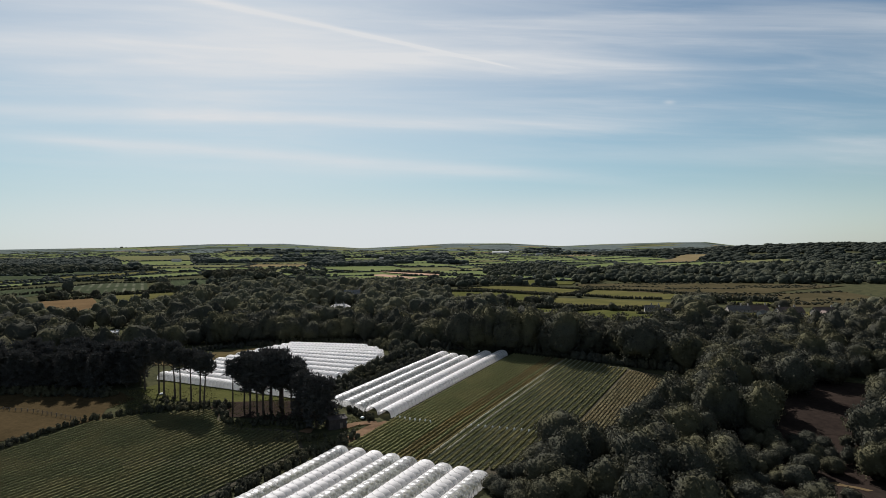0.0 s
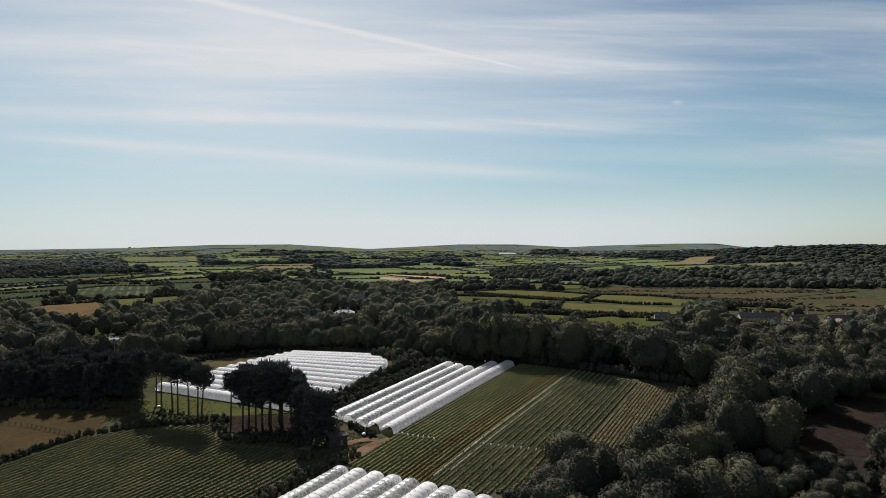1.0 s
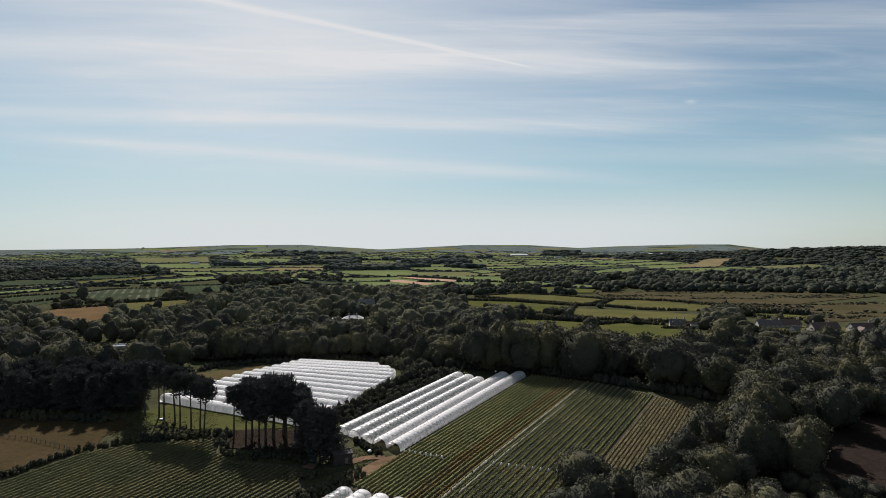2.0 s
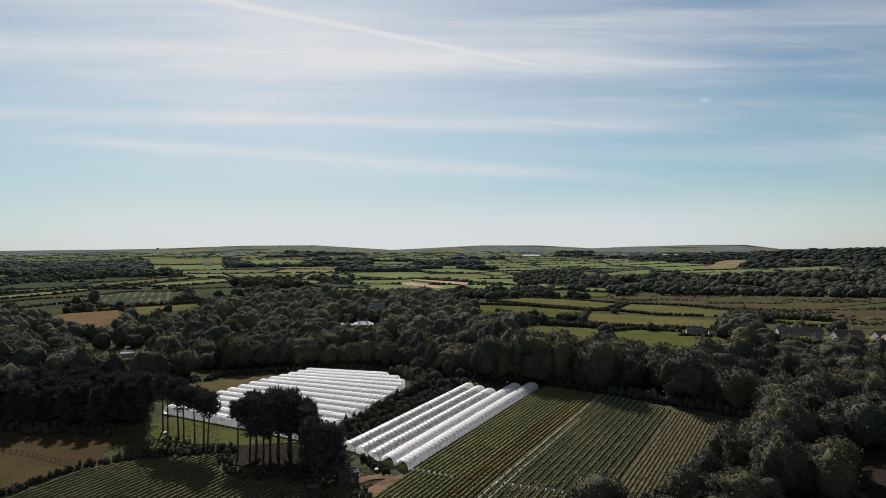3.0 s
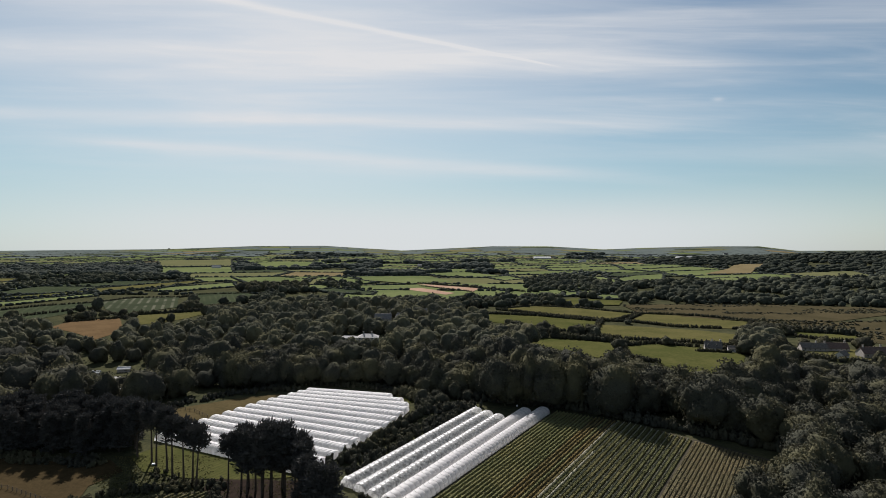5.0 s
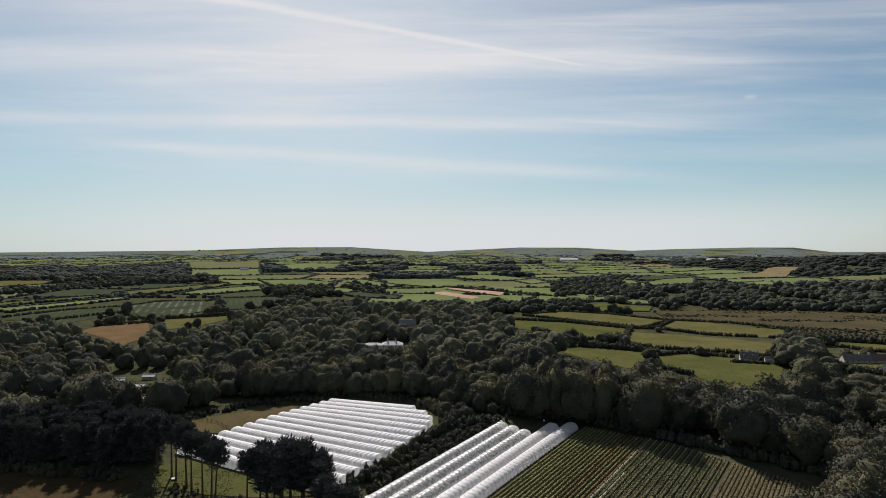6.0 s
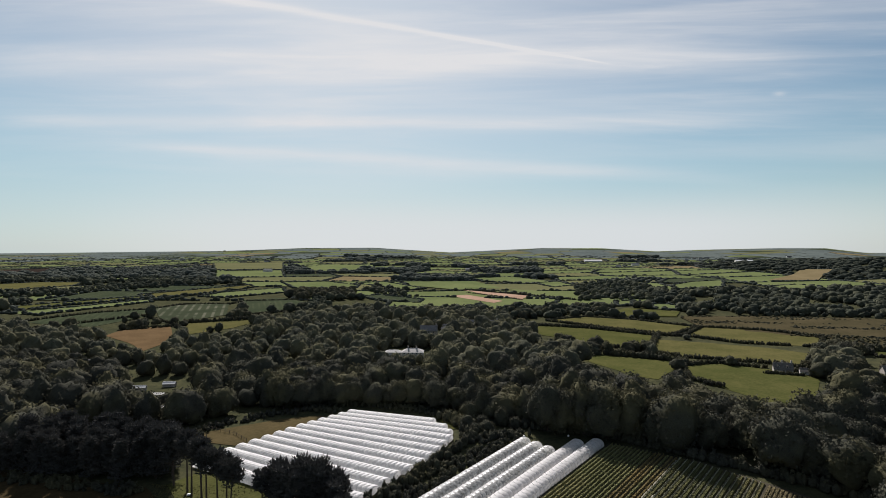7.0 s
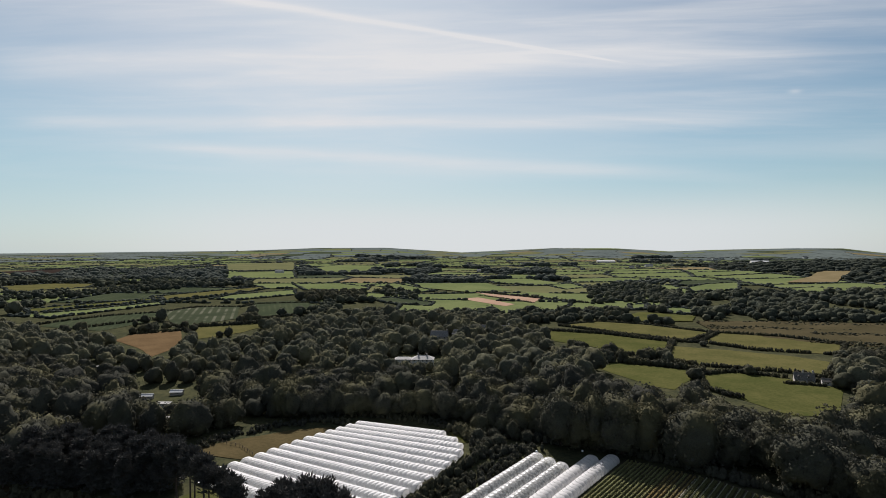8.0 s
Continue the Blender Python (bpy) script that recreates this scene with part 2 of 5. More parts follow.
# brighter leaf copy: haze over the middle woods is put into its colour
M_MIDLEAF = leaf_mat("hazed_wood_leaves", (0.054, 0.056, 0.048), (0.126, 0.128, 0.088), (0.164, 0.151, 0.084), 0.26, 1.0)
M_LEAF2 = leaf_mat("hedge_leaves", (0.036, 0.036, 0.032), (0.078, 0.078, 0.052), (0.098, 0.091, 0.050), 0.18)
# bluish leaf copy with distance haze mixed into its colour
M_FARLEAF = leaf_mat("hazed_far_leaves", (0.042, 0.050, 0.048), (0.092, 0.101, 0.084), (0.102, 0.105, 0.082), 0.14, 0.45)
M_HILLLEAF = leaf_mat("hill_wood_leaves", (0.026, 0.031, 0.029), (0.058, 0.065, 0.050), (0.070, 0.072, 0.050), 0.12, 0.45)
M_EDGELEAF = leaf_mat("far_wood_leaves", (0.030, 0.035, 0.032), (0.078, 0.085, 0.062), (0.102, 0.101, 0.064), 0.2, 0.6)
M_PINE = leaf_mat("pine_needles", (0.044, 0.044, 0.044), (0.078, 0.077, 0.070), (0.080, 0.077, 0.068), 0.06)
M_CROP = leaf_mat("crop_leaves", (0.150, 0.153, 0.068), (0.250, 0.246, 0.122), (0.256, 0.228, 0.106), 0.25, 1.3, 0.35)
M_CROPDRY = leaf_mat("yellowing_crop_leaves", (0.142, 0.119, 0.053), (0.232, 0.188, 0.090), (0.250, 0.180, 0.077), 0.25, 1.3, 0.35)
M_CROPBROWN = leaf_mat("browned_crop_leaves", (0.124, 0.110, 0.062), (0.200, 0.174, 0.100), (0.196, 0.157, 0.086), 0.25, 1.3, 0.35)
M_CROPTALL = leaf_mat("tall_crop_leaves", (0.092, 0.094, 0.043), (0.152, 0.150, 0.074), (0.168, 0.148, 0.069), 0.25, 1.3, 0.3)
M_CREST = leaf_mat("lighter_crop_edge", (0.26, 0.26, 0.17), (0.38, 0.375, 0.26), (0.36, 0.35, 0.24), 0.25, 1.3, 0.4)
M_CROPLOW = leaf_mat("low_crop_leaves", (0.090, 0.094, 0.046), (0.168, 0.164, 0.087), (0.184, 0.156, 0.077), 0.25, 1.3, 0.35)
M_BARK = plain_mat("bark", (0.042, 0.032, 0.026), (0.080, 0.062, 0.048), 2.0, 0.9)
M_MILKY = film_mat("milky_film", (0.89, 0.865, 0.845), 0.08, 0.55)
M_WHITE = film_mat("white_film", (0.93, 0.918, 0.905), 0.04, 0.6)
M_CLEAR = film_mat("clear_film", (0.84, 0.835, 0.815), 0.44, 0.24)
# rope grey that also stands in for shade in the film's folds
M_ROPE = plain_mat("grey_rope_and_fold_shade", (0.22, 0.22, 0.215), (0.32, 0.32, 0.31), 3, 0.9)
M_STEEL = plain_mat("galvanised_steel", (0.20, 0.20, 0.20), (0.30, 0.30, 0.30), 3, 0.6, 0.3)
M_BAG = plain_mat("white_plastic_bag", (0.68, 0.68, 0.66), (0.82, 0.82, 0.80), 3, 0.5)
M_WALLW = plain_mat("white_render", (0.40, 0.385, 0.355), (0.56, 0.54, 0.50), 0.8, 0.85)
M_WALLG = plain_mat("grey_stone", (0.24, 0.22, 0.20), (0.38, 0.35, 0.31), 1.2, 0.9)
M_SLATE = plain_mat("slate", (0.085, 0.078, 0.070), (0.145, 0.132, 0.118), 1.0, 0.9)
M_PALEROOF = plain_mat("pale_weathered_roof", (0.20, 0.195, 0.185), (0.31, 0.30, 0.285), 0.9, 0.75)
M_GREYROOF = plain_mat("grey_slate", (0.12, 0.115, 0.11), (0.20, 0.192, 0.185), 0.9, 0.85)
M_REDROOF = plain_mat("brown_tile", (0.085, 0.060, 0.050), (0.135, 0.095, 0.080), 0.9, 0.8)
M_GLASS = plain_mat("dark_window_glass", (0.02, 0.025, 0.03), (0.035, 0.04, 0.045), 1.0, 0.08)
M_WOOD = plain_mat("weathered_wood", (0.13, 0.10, 0.075), (0.22, 0.18, 0.14), 3, 0.85)
M_STORE = plain_mat("brown_store_sheet", (0.040, 0.032, 0.030), (0.066, 0.053, 0.048), 1.0, 0.8)
M_SHED = plain_mat("dark_corrugated_sheet", (0.014, 0.014, 0.014), (0.03, 0.028, 0.026), 1.0, 0.8)
M_TIN = plain_mat("pale_metal_roof", (0.36, 0.36, 0.36), (0.48, 0.48, 0.47), 1.0, 0.5)


# ---- shape helpers ----
LAND_Y = [-400, 100, 190, 226, 320, 350, 450, 580, 650, 1000, 1935, 3000, 9000]
LAND_Z = [-8, -7.5, -4, -0.8, 5.5, 6, 11.5, 13.5, 16, 20, 28, 40, 40]
RIDGE_AZ = [-60, -46, -36.7, -30.4, -26.7, -23.9, -20.7, -14.7, -11.1, -6.3, -0.9, 7.8, 15.1, 21.5, 28.4, 36.7, 46.5, 60]
RIDGE_Z = [70, 70, 72, 66, 62, 92, 92, 79, 66, 88, 88, 53, 88, 84, 62, 50, 34, 30]


def heights(x, y):
    """The lie of the land: a slope up from the farm, a wooded hill to the east, low moors at the skyline."""
    x, y = np.asarray(x, float), np.asarray(y, float)
    z = np.interp(y, LAND_Y, LAND_Z)
    z = z + 42 * np.exp(-(((x - 1250) / 650) ** 2 + ((y - 1750) / 550) ** 2))
    far, az = np.hypot(x, y), np.degrees(np.arctan2(-x, y))
    k = np.clip((far - 2600) / 2000, 0, 1) * (y > 0)
    k = k * k * (3 - 2 * k)
    return z + (np.interp(az, RIDGE_AZ, RIDGE_Z) - z) * k


def height(x, y):
    return float(heights(x, y))


def fast_mesh(name, verts, tris, mats, index=None, smooth=False):
    """A triangle mesh from arrays."""
    me = bpy.data.meshes.new(name)
    verts, tris = np.asarray(verts, np.float32), np.asarray(tris, np.int32)
    me.vertices.add(len(verts))
    me.vertices.foreach_set("co", verts.ravel())
    me.loops.add(tris.size)
    me.loops.foreach_set("vertex_index", tris.ravel())
    me.polygons.add(len(tris))
    me.polygons.foreach_set("loop_start", np.arange(0, tris.size, 3, dtype=np.int32))
    for m in mats:
        me.materials.append(m)
    if index is not None:
        me.polygons.foreach_set("material_index", np.asarray(index, np.int32))
    me.polygons.foreach_set("use_smooth", np.full(len(tris), smooth))
    me.update()
    me.validate()
    return me


def mesh_of(bm, name, mat, smooth=False):
    me = bpy.data.meshes.new(name)
    bm.to_mesh(me)
    bm.free()
    me.materials.append(mat)
    for f in me.polygons:
        f.use_smooth = smooth
    return me


def part(name, bm, mat, parent, label="", smooth=False):
    """One mesh object under a thing or a part."""
    ob = new(name, mesh_of(bm, name, mat, smooth) if isinstance(bm, bmesh.types.BMesh) else bm)
    ob.parent = parent
    return tagged(ob, label) if label else ob


def thing(name, label, category, m=None, group="", kind=""):
    ob = new(name)
    ob.empty_display_size = 0.5
    if m is not None:
        ob.matrix_basis = m
    return tagged(ob, label, category, group, kind)


def box(bm, x0, x1, y0, y1, z0, z1, m=None):
    vs = [bm.verts.new(v) for v in ((x0, y0, z0), (x1, y0, z0), (x1, y1, z0), (x0, y1, z0), (x0, y0, z1), (x1, y0, z1), (x1, y1, z1), (x0, y1, z1))]
    for f in ((3, 2, 1, 0), (4, 5, 6, 7), (0, 1, 5, 4), (1, 2, 6, 5), (2, 3, 7, 6), (3, 0, 4, 7)):
        bm.faces.new([vs[i] for i in f])
    if m is not None:
        bmesh.ops.transform(bm, matrix=m, verts=vs)
    return vs


def tube(points, radii, sides=7):
    """Verts and triangles of a tapered tube along points."""
    pts = np.asarray(points, float)
    n, verts, tris = len(pts), [], []
    for i in range(n):
        d = pts[min(i + 1, n - 1)] - pts[max(i - 1, 0)]
        d = d / (np.linalg.norm(d) + 1e-9)
        a = np.cross(d, (0.3, 1, 0.1))
        a /= np.linalg.norm(a)
        b = np.cross(d, a)
        ang = np.linspace(0, 2 * np.pi, sides, endpoint=False)
        verts.append(pts[i] + radii[i] * (np.cos(ang)[:, None] * a + np.sin(ang)[:, None] * b))
    for i in range(n - 1):
        for k in range(sides):
            p, q = i * sides + k, i * sides + (k + 1) % sides
            tris += [(p, q, q + sides), (p, q + sides, p + sides)]
    return np.concatenate(verts), np.array(tris)


def joined(pieces):
    """Joins (verts, tris) pairs."""
    vs, ts, n = [], [], 0
    for v, t in pieces:
        vs.append(v)
        ts.append(np.asarray(t) + n)
        n += len(v)
    return np.concatenate(vs), np.concatenate(ts)


def ico(sub):
    bm = bmesh.new()
    bmesh.ops.create_icosphere(bm, subdivisions=sub, radius=1)
    bm.verts.index_update()
    v = np.array([p.co[:] for p in bm.verts])
    t = np.array([[q.index for q in f.verts] for f in bm.faces])
    bm.free()
    return v, t


ICO = {1: ico(1), 2: ico(2), 3: ico(3), 4: ico(4)}


def lump(rng, centre, radius, sub=1, rough=0.16):
    v, t = ICO[sub]
    v = v * (1 + rng.uniform(-rough, rough, (len(v), 1)))
    return v * radius + centre, t


def tufts(rng, places, normals, size, spread=0.38):
    """Small bent leaf clusters at the places, roughly facing along the normals."""
    n = len(places)
    nn = normals + rng.normal(0, spread, (n, 3))
    nn /= np.linalg.norm(nn, axis=1)[:, None] + 1e-9
    a = np.cross(nn, rng.normal(0, 1, (n, 3)))
    a /= np.linalg.norm(a, axis=1)[:, None] + 1e-9
    b = np.cross(nn, a)
    s = size * rng.uniform(0.6, 1.35, (n, 1))
    w = s * rng.uniform(0.55, 0.9, (n, 1))
    fold = nn * s * rng.uniform(0.05, 0.35, (n, 1))
    quad = np.stack([places - a * s - fold, places - b * w, places + a * s - fold * 0.6, places + b * w], 1)
    base = np.arange(n)[:, None] * 4
    tris = np.concatenate([base + [0, 1, 2], base + [0, 2, 3]], 1).reshape(-1, 3)
    return quad.reshape(-1, 3), tris


def leafy_ball(rng, centre, radius, count, size, sub=1, up=0.6, shaggy=0.75):
    """A core with leaf tufts over it."""
    d = rng.normal(0, 1, (count, 3))
    d[:, 2] = d[:, 2] + up
    d /= np.linalg.norm(d, axis=1)[:, None]
    places = centre + d * radius * rng.uniform(0.92, 1.18, (count, 1))
    return [lump(rng, centre, np.asarray(radius) * 0.97, sub, 0.14), tufts(rng, places, d, size, shaggy)]


def broad_crown(rng, wide, low, top, clumps, per, size, sub=1, core=2):
    """A rounded, uneven crown of clumps between two heights."""
    r, h = wide / 2, (top - low) / 2
    mid = np.array([0, 0, (low + top) / 2])
    pieces = [lump(rng, mid, np.array([r * 0.74, r * 0.74, h * 0.8]), core, 0.1)]
    for i in range(clumps):
        zz = 1 - 1.3 * (i + 0.5) / clumps
        ang = i * 2.39996 + rng.uniform(-0.4, 0.4)
        q = math.sqrt(max(0.0, 1 - zz * zz))
        k = rng.uniform(0.60, 0.84)
        c = mid + np.array([math.cos(ang) * q * r * k, math.sin(ang) * q * r * k, zz * h * k])
        cr = r * rng.uniform(0.28, 0.44) * (26 / max(clumps, 10)) ** 0.25
        pieces += leafy_ball(rng, c, np.array([cr, cr, cr * 0.82]), per, size, sub)
    return joined(pieces)


def dome_crown(rng, wide, low, top, lobes, count, size, core=3):
    """One round crown: billowing lobes grown together into a dome, fine leaf sprays all over it."""
    scale = np.array([wide / 2, wide / 2, (top - low) / 2])
    mid = np.array([0, 0, (low + top) / 2])
    cs, rs = [np.zeros(3)], [0.66]
    for i in range(lobes):
        zz = 1 - 1.7 * (i + 0.5) / lobes
        ang = i * 2.39996 + rng.uniform(-0.5, 0.5)
        q, k = math.sqrt(max(0.0, 1 - zz * zz)), rng.uniform(0.5, 0.7)
        cs.append(np.array([math.cos(ang) * q, math.sin(ang) * q, zz]) * k)
        rs.append(rng.uniform(0.3, 0.46))
    cs, rs = np.array(cs), np.array(rs)

    def reach(d):
        b = d @ cs.T
        disc = b * b - ((cs ** 2).sum(1) - rs ** 2)[None]
        far = np.where(disc > 0, b + np.sqrt(np.maximum(disc, 0)), 0)
        return far.max(1), far.argmax(1)

    v, t = ICO[core]
    far, _ = reach(v)
    body = v * (far * rng.uniform(0.8, 0.98, len(v)))[:, None] * scale + mid
    d = rng.normal(0, 1, (count, 3))
    d[:, 2] += 0.25
    d /= np.linalg.norm(d, axis=1)[:, None]
    far, which = reach(d)
    p = d * far[:, None]
    nrm = (p - cs[which]) / rs[which][:, None] / scale * scale[0]
    sprays = tufts(rng, p * rng.uniform(0.95, 1.09, (count, 1)) * scale + mid, nrm, size, 0.55)
    return joined([(body, t), sprays])


def trunk_shape(rng, high, radius, limbs, lean=0.03):
    sway = rng.uniform(-lean, lean, 2) * high
    pieces = [tube([(0, 0, -0.6), (0, 0, 0.3), (*(sway * 0.4), high * 0.5), (*sway, high)], [radius * 1.5, radius * 1.1, radius * 0.8, radius * 0.4], 6)]
    for i in range(limbs):
        a, z = i * 2.4 + rng.uniform(-0.5, 0.5), high * rng.uniform(0.4, 0.75)
        out = high * rng.uniform(0.22, 0.36)
        k = z / high
        pieces.append(tube([(sway[0] * k, sway[1] * k, z), (math.cos(a) * out * 0.5, math.sin(a) * out * 0.5, z + out * 0.5), (math.cos(a) * out, math.sin(a) * out, z + out * 0.95)], [radius * 0.5, radius * 0.33, radius * 0.14], 5))
    return joined(pieces)


def inside(px, py, poly):
    hit, n = False, len(poly)
    for i in range(n):
        (x0, y0), (x1, y1) = poly[i], poly[(i + 1) % n]
        if (y0 > py) != (y1 > py) and px < (x1 - x0) * (py - y0) / (y1 - y0) + x0:
            hit = not hit
    return hit


def near_poly(px, py, poly, gap):
    return any(inside(px + dx * gap, py + dy * gap, poly) for dx, dy in ((0, 0), (1, 0), (-1, 0), (0, 1), (0, -1)))


# farm frame: u across the rows, s along them
E_U, E_S = np.array([0.867, -0.498]), np.array([0.498, 0.867])


def farm(u, s):
    p = E_U * u + E_S * s
    return float(p[0]), float(p[1])


# ---- ground ----
def make_ground():
    ys = sorted(set([-400, -200, 0] + list(range(60, 700, 10)) + list(range(700, 1200, 20)) + list(range(1200, 4980, 40)) + LAND_Y[1:12]))
    xs = sorted(set(list(range(-5200, -1000, 60)) + list(range(-1000, 1000, 25)) + list(range(1000, 4300, 60))))
    X, Y = np.meshgrid(xs, ys)
    V = np.stack([X.ravel(), Y.ravel(), heights(X, Y).ravel()], 1)
    w = len(xs)
    r, c = np.meshgrid(np.arange(len(ys) - 1), np.arange(w - 1), indexing="ij")
    a = (r * w + c).ravel()
    T = np.concatenate([np.stack([a, a + 1, a + w + 1], 1), np.stack([a, a + w + 1, a + w], 1)])
    # faces past 2.9 km take the moor colour with haze mixed in
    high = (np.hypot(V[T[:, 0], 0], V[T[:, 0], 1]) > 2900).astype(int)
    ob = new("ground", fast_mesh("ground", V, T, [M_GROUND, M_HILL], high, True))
    tagged(ob, "rolling rough grassland rising to low moors", "ground", kind="structure")


make_ground()
OPEN = []  # ground kept free of woodland


def lift(y):
    return 0.22 + 0.0011 * max(0.0, y - 500) + 0.5 * min(1.0, max(0.0, (y - 640) / 60))


def field(mat, poly, label, step=14.0, raise_by=0.0, keep=True, wobble=0.06):
    """A field laid over the land."""
    pts, n = [], len(poly)
    for i in range(n):
        p, q = np.array(poly[i], float), np.array(poly[(i + 1) % n], float)
        k = max(1, int(np.linalg.norm(q - p) / step))
        pts += [tuple(p + (q - p) * j / k + (np.random.uniform(-1, 1, 2) * wobble * step if j else 0)) for j in range(k)]
    m = len(pts)
    edge = [(i, (i + 1) % m) for i in range(m)]
    lo, hi = np.min(poly, 0), np.max(poly, 0)
    inner = [(x, y) for x in np.arange(lo[0], hi[0], step) for y in np.arange(lo[1], hi[1], step) if inside(x, y, poly)]
    vs, _, fs, *_ = delaunay_2d_cdt([Vector(p) for p in pts + inner], edge, [], 1, 1e-4)
    me = bpy.data.meshes.new("field")
    me.from_pydata([(v[0], v[1], height(v[0], v[1]) + lift(v[1]) + raise_by) for v in vs], [], fs)
    me.materials.append(mat)
    for f in me.polygons:
        f.use_smooth = True
    if keep:
        OPEN.append(poly)
    return tagged(new("field", me), label, "field", kind="structure")


# farm fields
LEFT_FIELD = [farm(-226, 40), farm(-226, 128), farm(-217, 142), farm(-196, 162), farm(-186, 153), farm(-175, 151), farm(-154, 160), farm(-140, 149), farm(-140, 40)]
MAIN_FIELD = [farm(-131, 157), farm(-131.5, 300), farm(-95, 303), farm(-36, 293), farm(-44, 255), farm(-56, 215), farm(-66, 186), farm(-77, 157)]
field(M_SOIL, LEFT_FIELD, "brown earth between rows of low green crop bushes", 10)
field(M_SOIL, MAIN_FIELD, "brown earth under long green and yellowing crop rows", 10)
field(M_DRY, [(-232, 232), (-205, 246), (-168, 243), (-134, 238), (-130, 226), (-152, 207), (-185, 165), (-240, 160)], "dry straw-coloured paddock inside a post fence", 10)
field(M_AFTERMATH, [(-158, 305), (-140, 320), (-122, 336), (-104, 345), (-98, 342), (-107, 327), (-124, 300)], "mown olive-brown meadow beside the white tunnels", 8)
field(M_TRACK, [(-39, 203), (-36, 202), (-30, 209.5), (-21.5, 221.5), (-23, 224.5), (-27, 222), (-33, 214)], "orange earth track beside the crop field", 2.0, 0.03, True, 0.22)
field(M_TRACK, [(-42, 217), (-40, 219.5), (-34, 223), (-26.5, 224), (-25.5, 221), (-33, 220), (-37, 217)], "orange earth track in front of the tunnels", 2.0, 0.05, True, 0.22)
field(M_TRACK, [(-53, 214.5), (-51, 217.5), (-48, 217), (-48.5, 213)], "small bare patch of orange earth", 1.6, 0.03, True, 0.25)
# the clearing's half shade is put into its dark brown
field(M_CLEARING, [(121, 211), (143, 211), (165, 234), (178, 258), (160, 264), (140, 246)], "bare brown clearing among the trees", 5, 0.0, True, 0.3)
field(M_SAND, [(108, 175), (111, 175.5), (115, 172.5), (118, 170), (116, 169.5)], "pale sandy path through rough ground", 2.2, 0.0, True, 0.3)
field(M_CLEARING, [(84, 148), (160, 148), (200, 262), (160, 282), (116, 256), (98, 205)], "brown ground darkened like shade under scattered trees", 8, -0.06, False)
field(M_CLEARING, [(-96, 232), (-62, 224), (-46, 224), (-52, 240), (-62, 247), (-92, 247)], "brown earth darkened like shade under the pines", 4, 0.02, False, 0.25)
field(M_DRY, [(-206, 246), (-168, 243), (-134, 238), (-129, 250), (-140, 259), (-206, 264)], "shaded dry grass in front of conifers", 8, -0.03, False)
field(M_PASTURE, [(-50, 354), (-38, 349), (-32, 337), (-35, 333), (-42, 344)], "small patch of green grass past the tunnels", 4, 0.05, False, 0.25)
# pastures beyond the belt of woods
field(M_PASTURE, [(97, 437), (103, 474), (125, 487), (154, 475), (177, 452), (151, 398), (127, 398), (112, 421)], "green pasture enclosed by hedges and woods", 10)
field(M_PASTURE, [(33, 494), (51, 508), (103, 489), (106, 484), (78, 436), (64, 443)], "small green pasture beside the woods", 10)
field(M_PASTURE, [(-6, 643), (51, 631), (107, 600), (92, 541), (63, 540), (40, 570), (10, 590)], "green pasture with dark trees along its edge", 10)
field(M_OLIVE, [(18, 676), (57, 708), (106, 691), (154, 650), (122, 607), (72, 634)], "yellow-green hay field between dark hedges", 10)
field(M_OLIVE, [(136, 603), (162, 650), (209, 639), (246, 611), (224, 566), (170, 578)], "yellow-green field ringed by a clipped hedge", 10)
field(M_OLIVE, [(107, 582), (145, 572), (186, 554), (211, 531), (181, 480), (165, 496), (114, 509), (91, 523)], "yellow-green field above a roadside cottage", 10)
field(M_PASTURE, [(88, 757), (115, 804), (170, 775), (156, 728), (89, 719)], "bright green field in a gap of the woods", 12)
field(M_MOOR, [(159, 731), (240, 742), (335, 742), (425, 724), (470, 700), (300, 600), (243, 607), (160, 655)], "brown bracken moor with scattered bushes", 14)
field(M_MOOR, [(250, 598), (300, 600), (420, 640), (420, 540), (300, 500), (250, 520)], "rough brown grass behind the houses", 14)
field(M_PASTURE, [(250, 532), (259, 552), (280, 545), (297, 534), (282, 511), (260, 516)], "bright green field behind the roadside houses", 8, 0.2)
field(M_STRIP, [(-134, 262), (-124, 281), (-98, 270), (-70, 259), (-62, 250), (-84, 246), (-104, 246), (-122, 250)], "rough olive grass with faint rows before the white tunnels", 6, 0.03, False)
field(M_OLIVE, [(212, 470), (248, 478), (300, 470), (300, 448), (282, 438), (220, 438)], "rough garden ground round the houses", 10)
# fields west of the woods
field(M_ORANGE, [(-371, 529), (-378, 558), (-352, 598), (-317, 546), (-295, 496), (-292, 470), (-327, 501)], "ripe orange-brown barley field", 12)
field(M_PLOUGH, [(-457, 721), (-412, 785), (-387, 776), (-331, 668), (-353, 618), (-367, 606)], "dark drilled field with pale stripes", 14)
field(M_DARKCROP, [(-392, 824), (-350, 860), (-276, 793), (-268, 740), (-316, 685)], "dark green striped crop field", 14)
field(M_DARKCROP, [(-505, 590), (-515, 645), (-457, 710), (-414, 655), (-417, 609), (-422, 575)], "dark green leaf crop field", 14)
field(M_OLIVE, [(-342, 606), (-290, 652), (-277, 628), (-282, 589), (-303, 549)], "pale green meadow at the edge of woods", 12)
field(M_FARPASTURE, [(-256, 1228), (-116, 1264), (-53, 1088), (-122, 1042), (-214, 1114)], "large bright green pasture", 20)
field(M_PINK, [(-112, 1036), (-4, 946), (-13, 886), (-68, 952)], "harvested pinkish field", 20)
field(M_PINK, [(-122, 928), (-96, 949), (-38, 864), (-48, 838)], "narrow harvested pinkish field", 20)
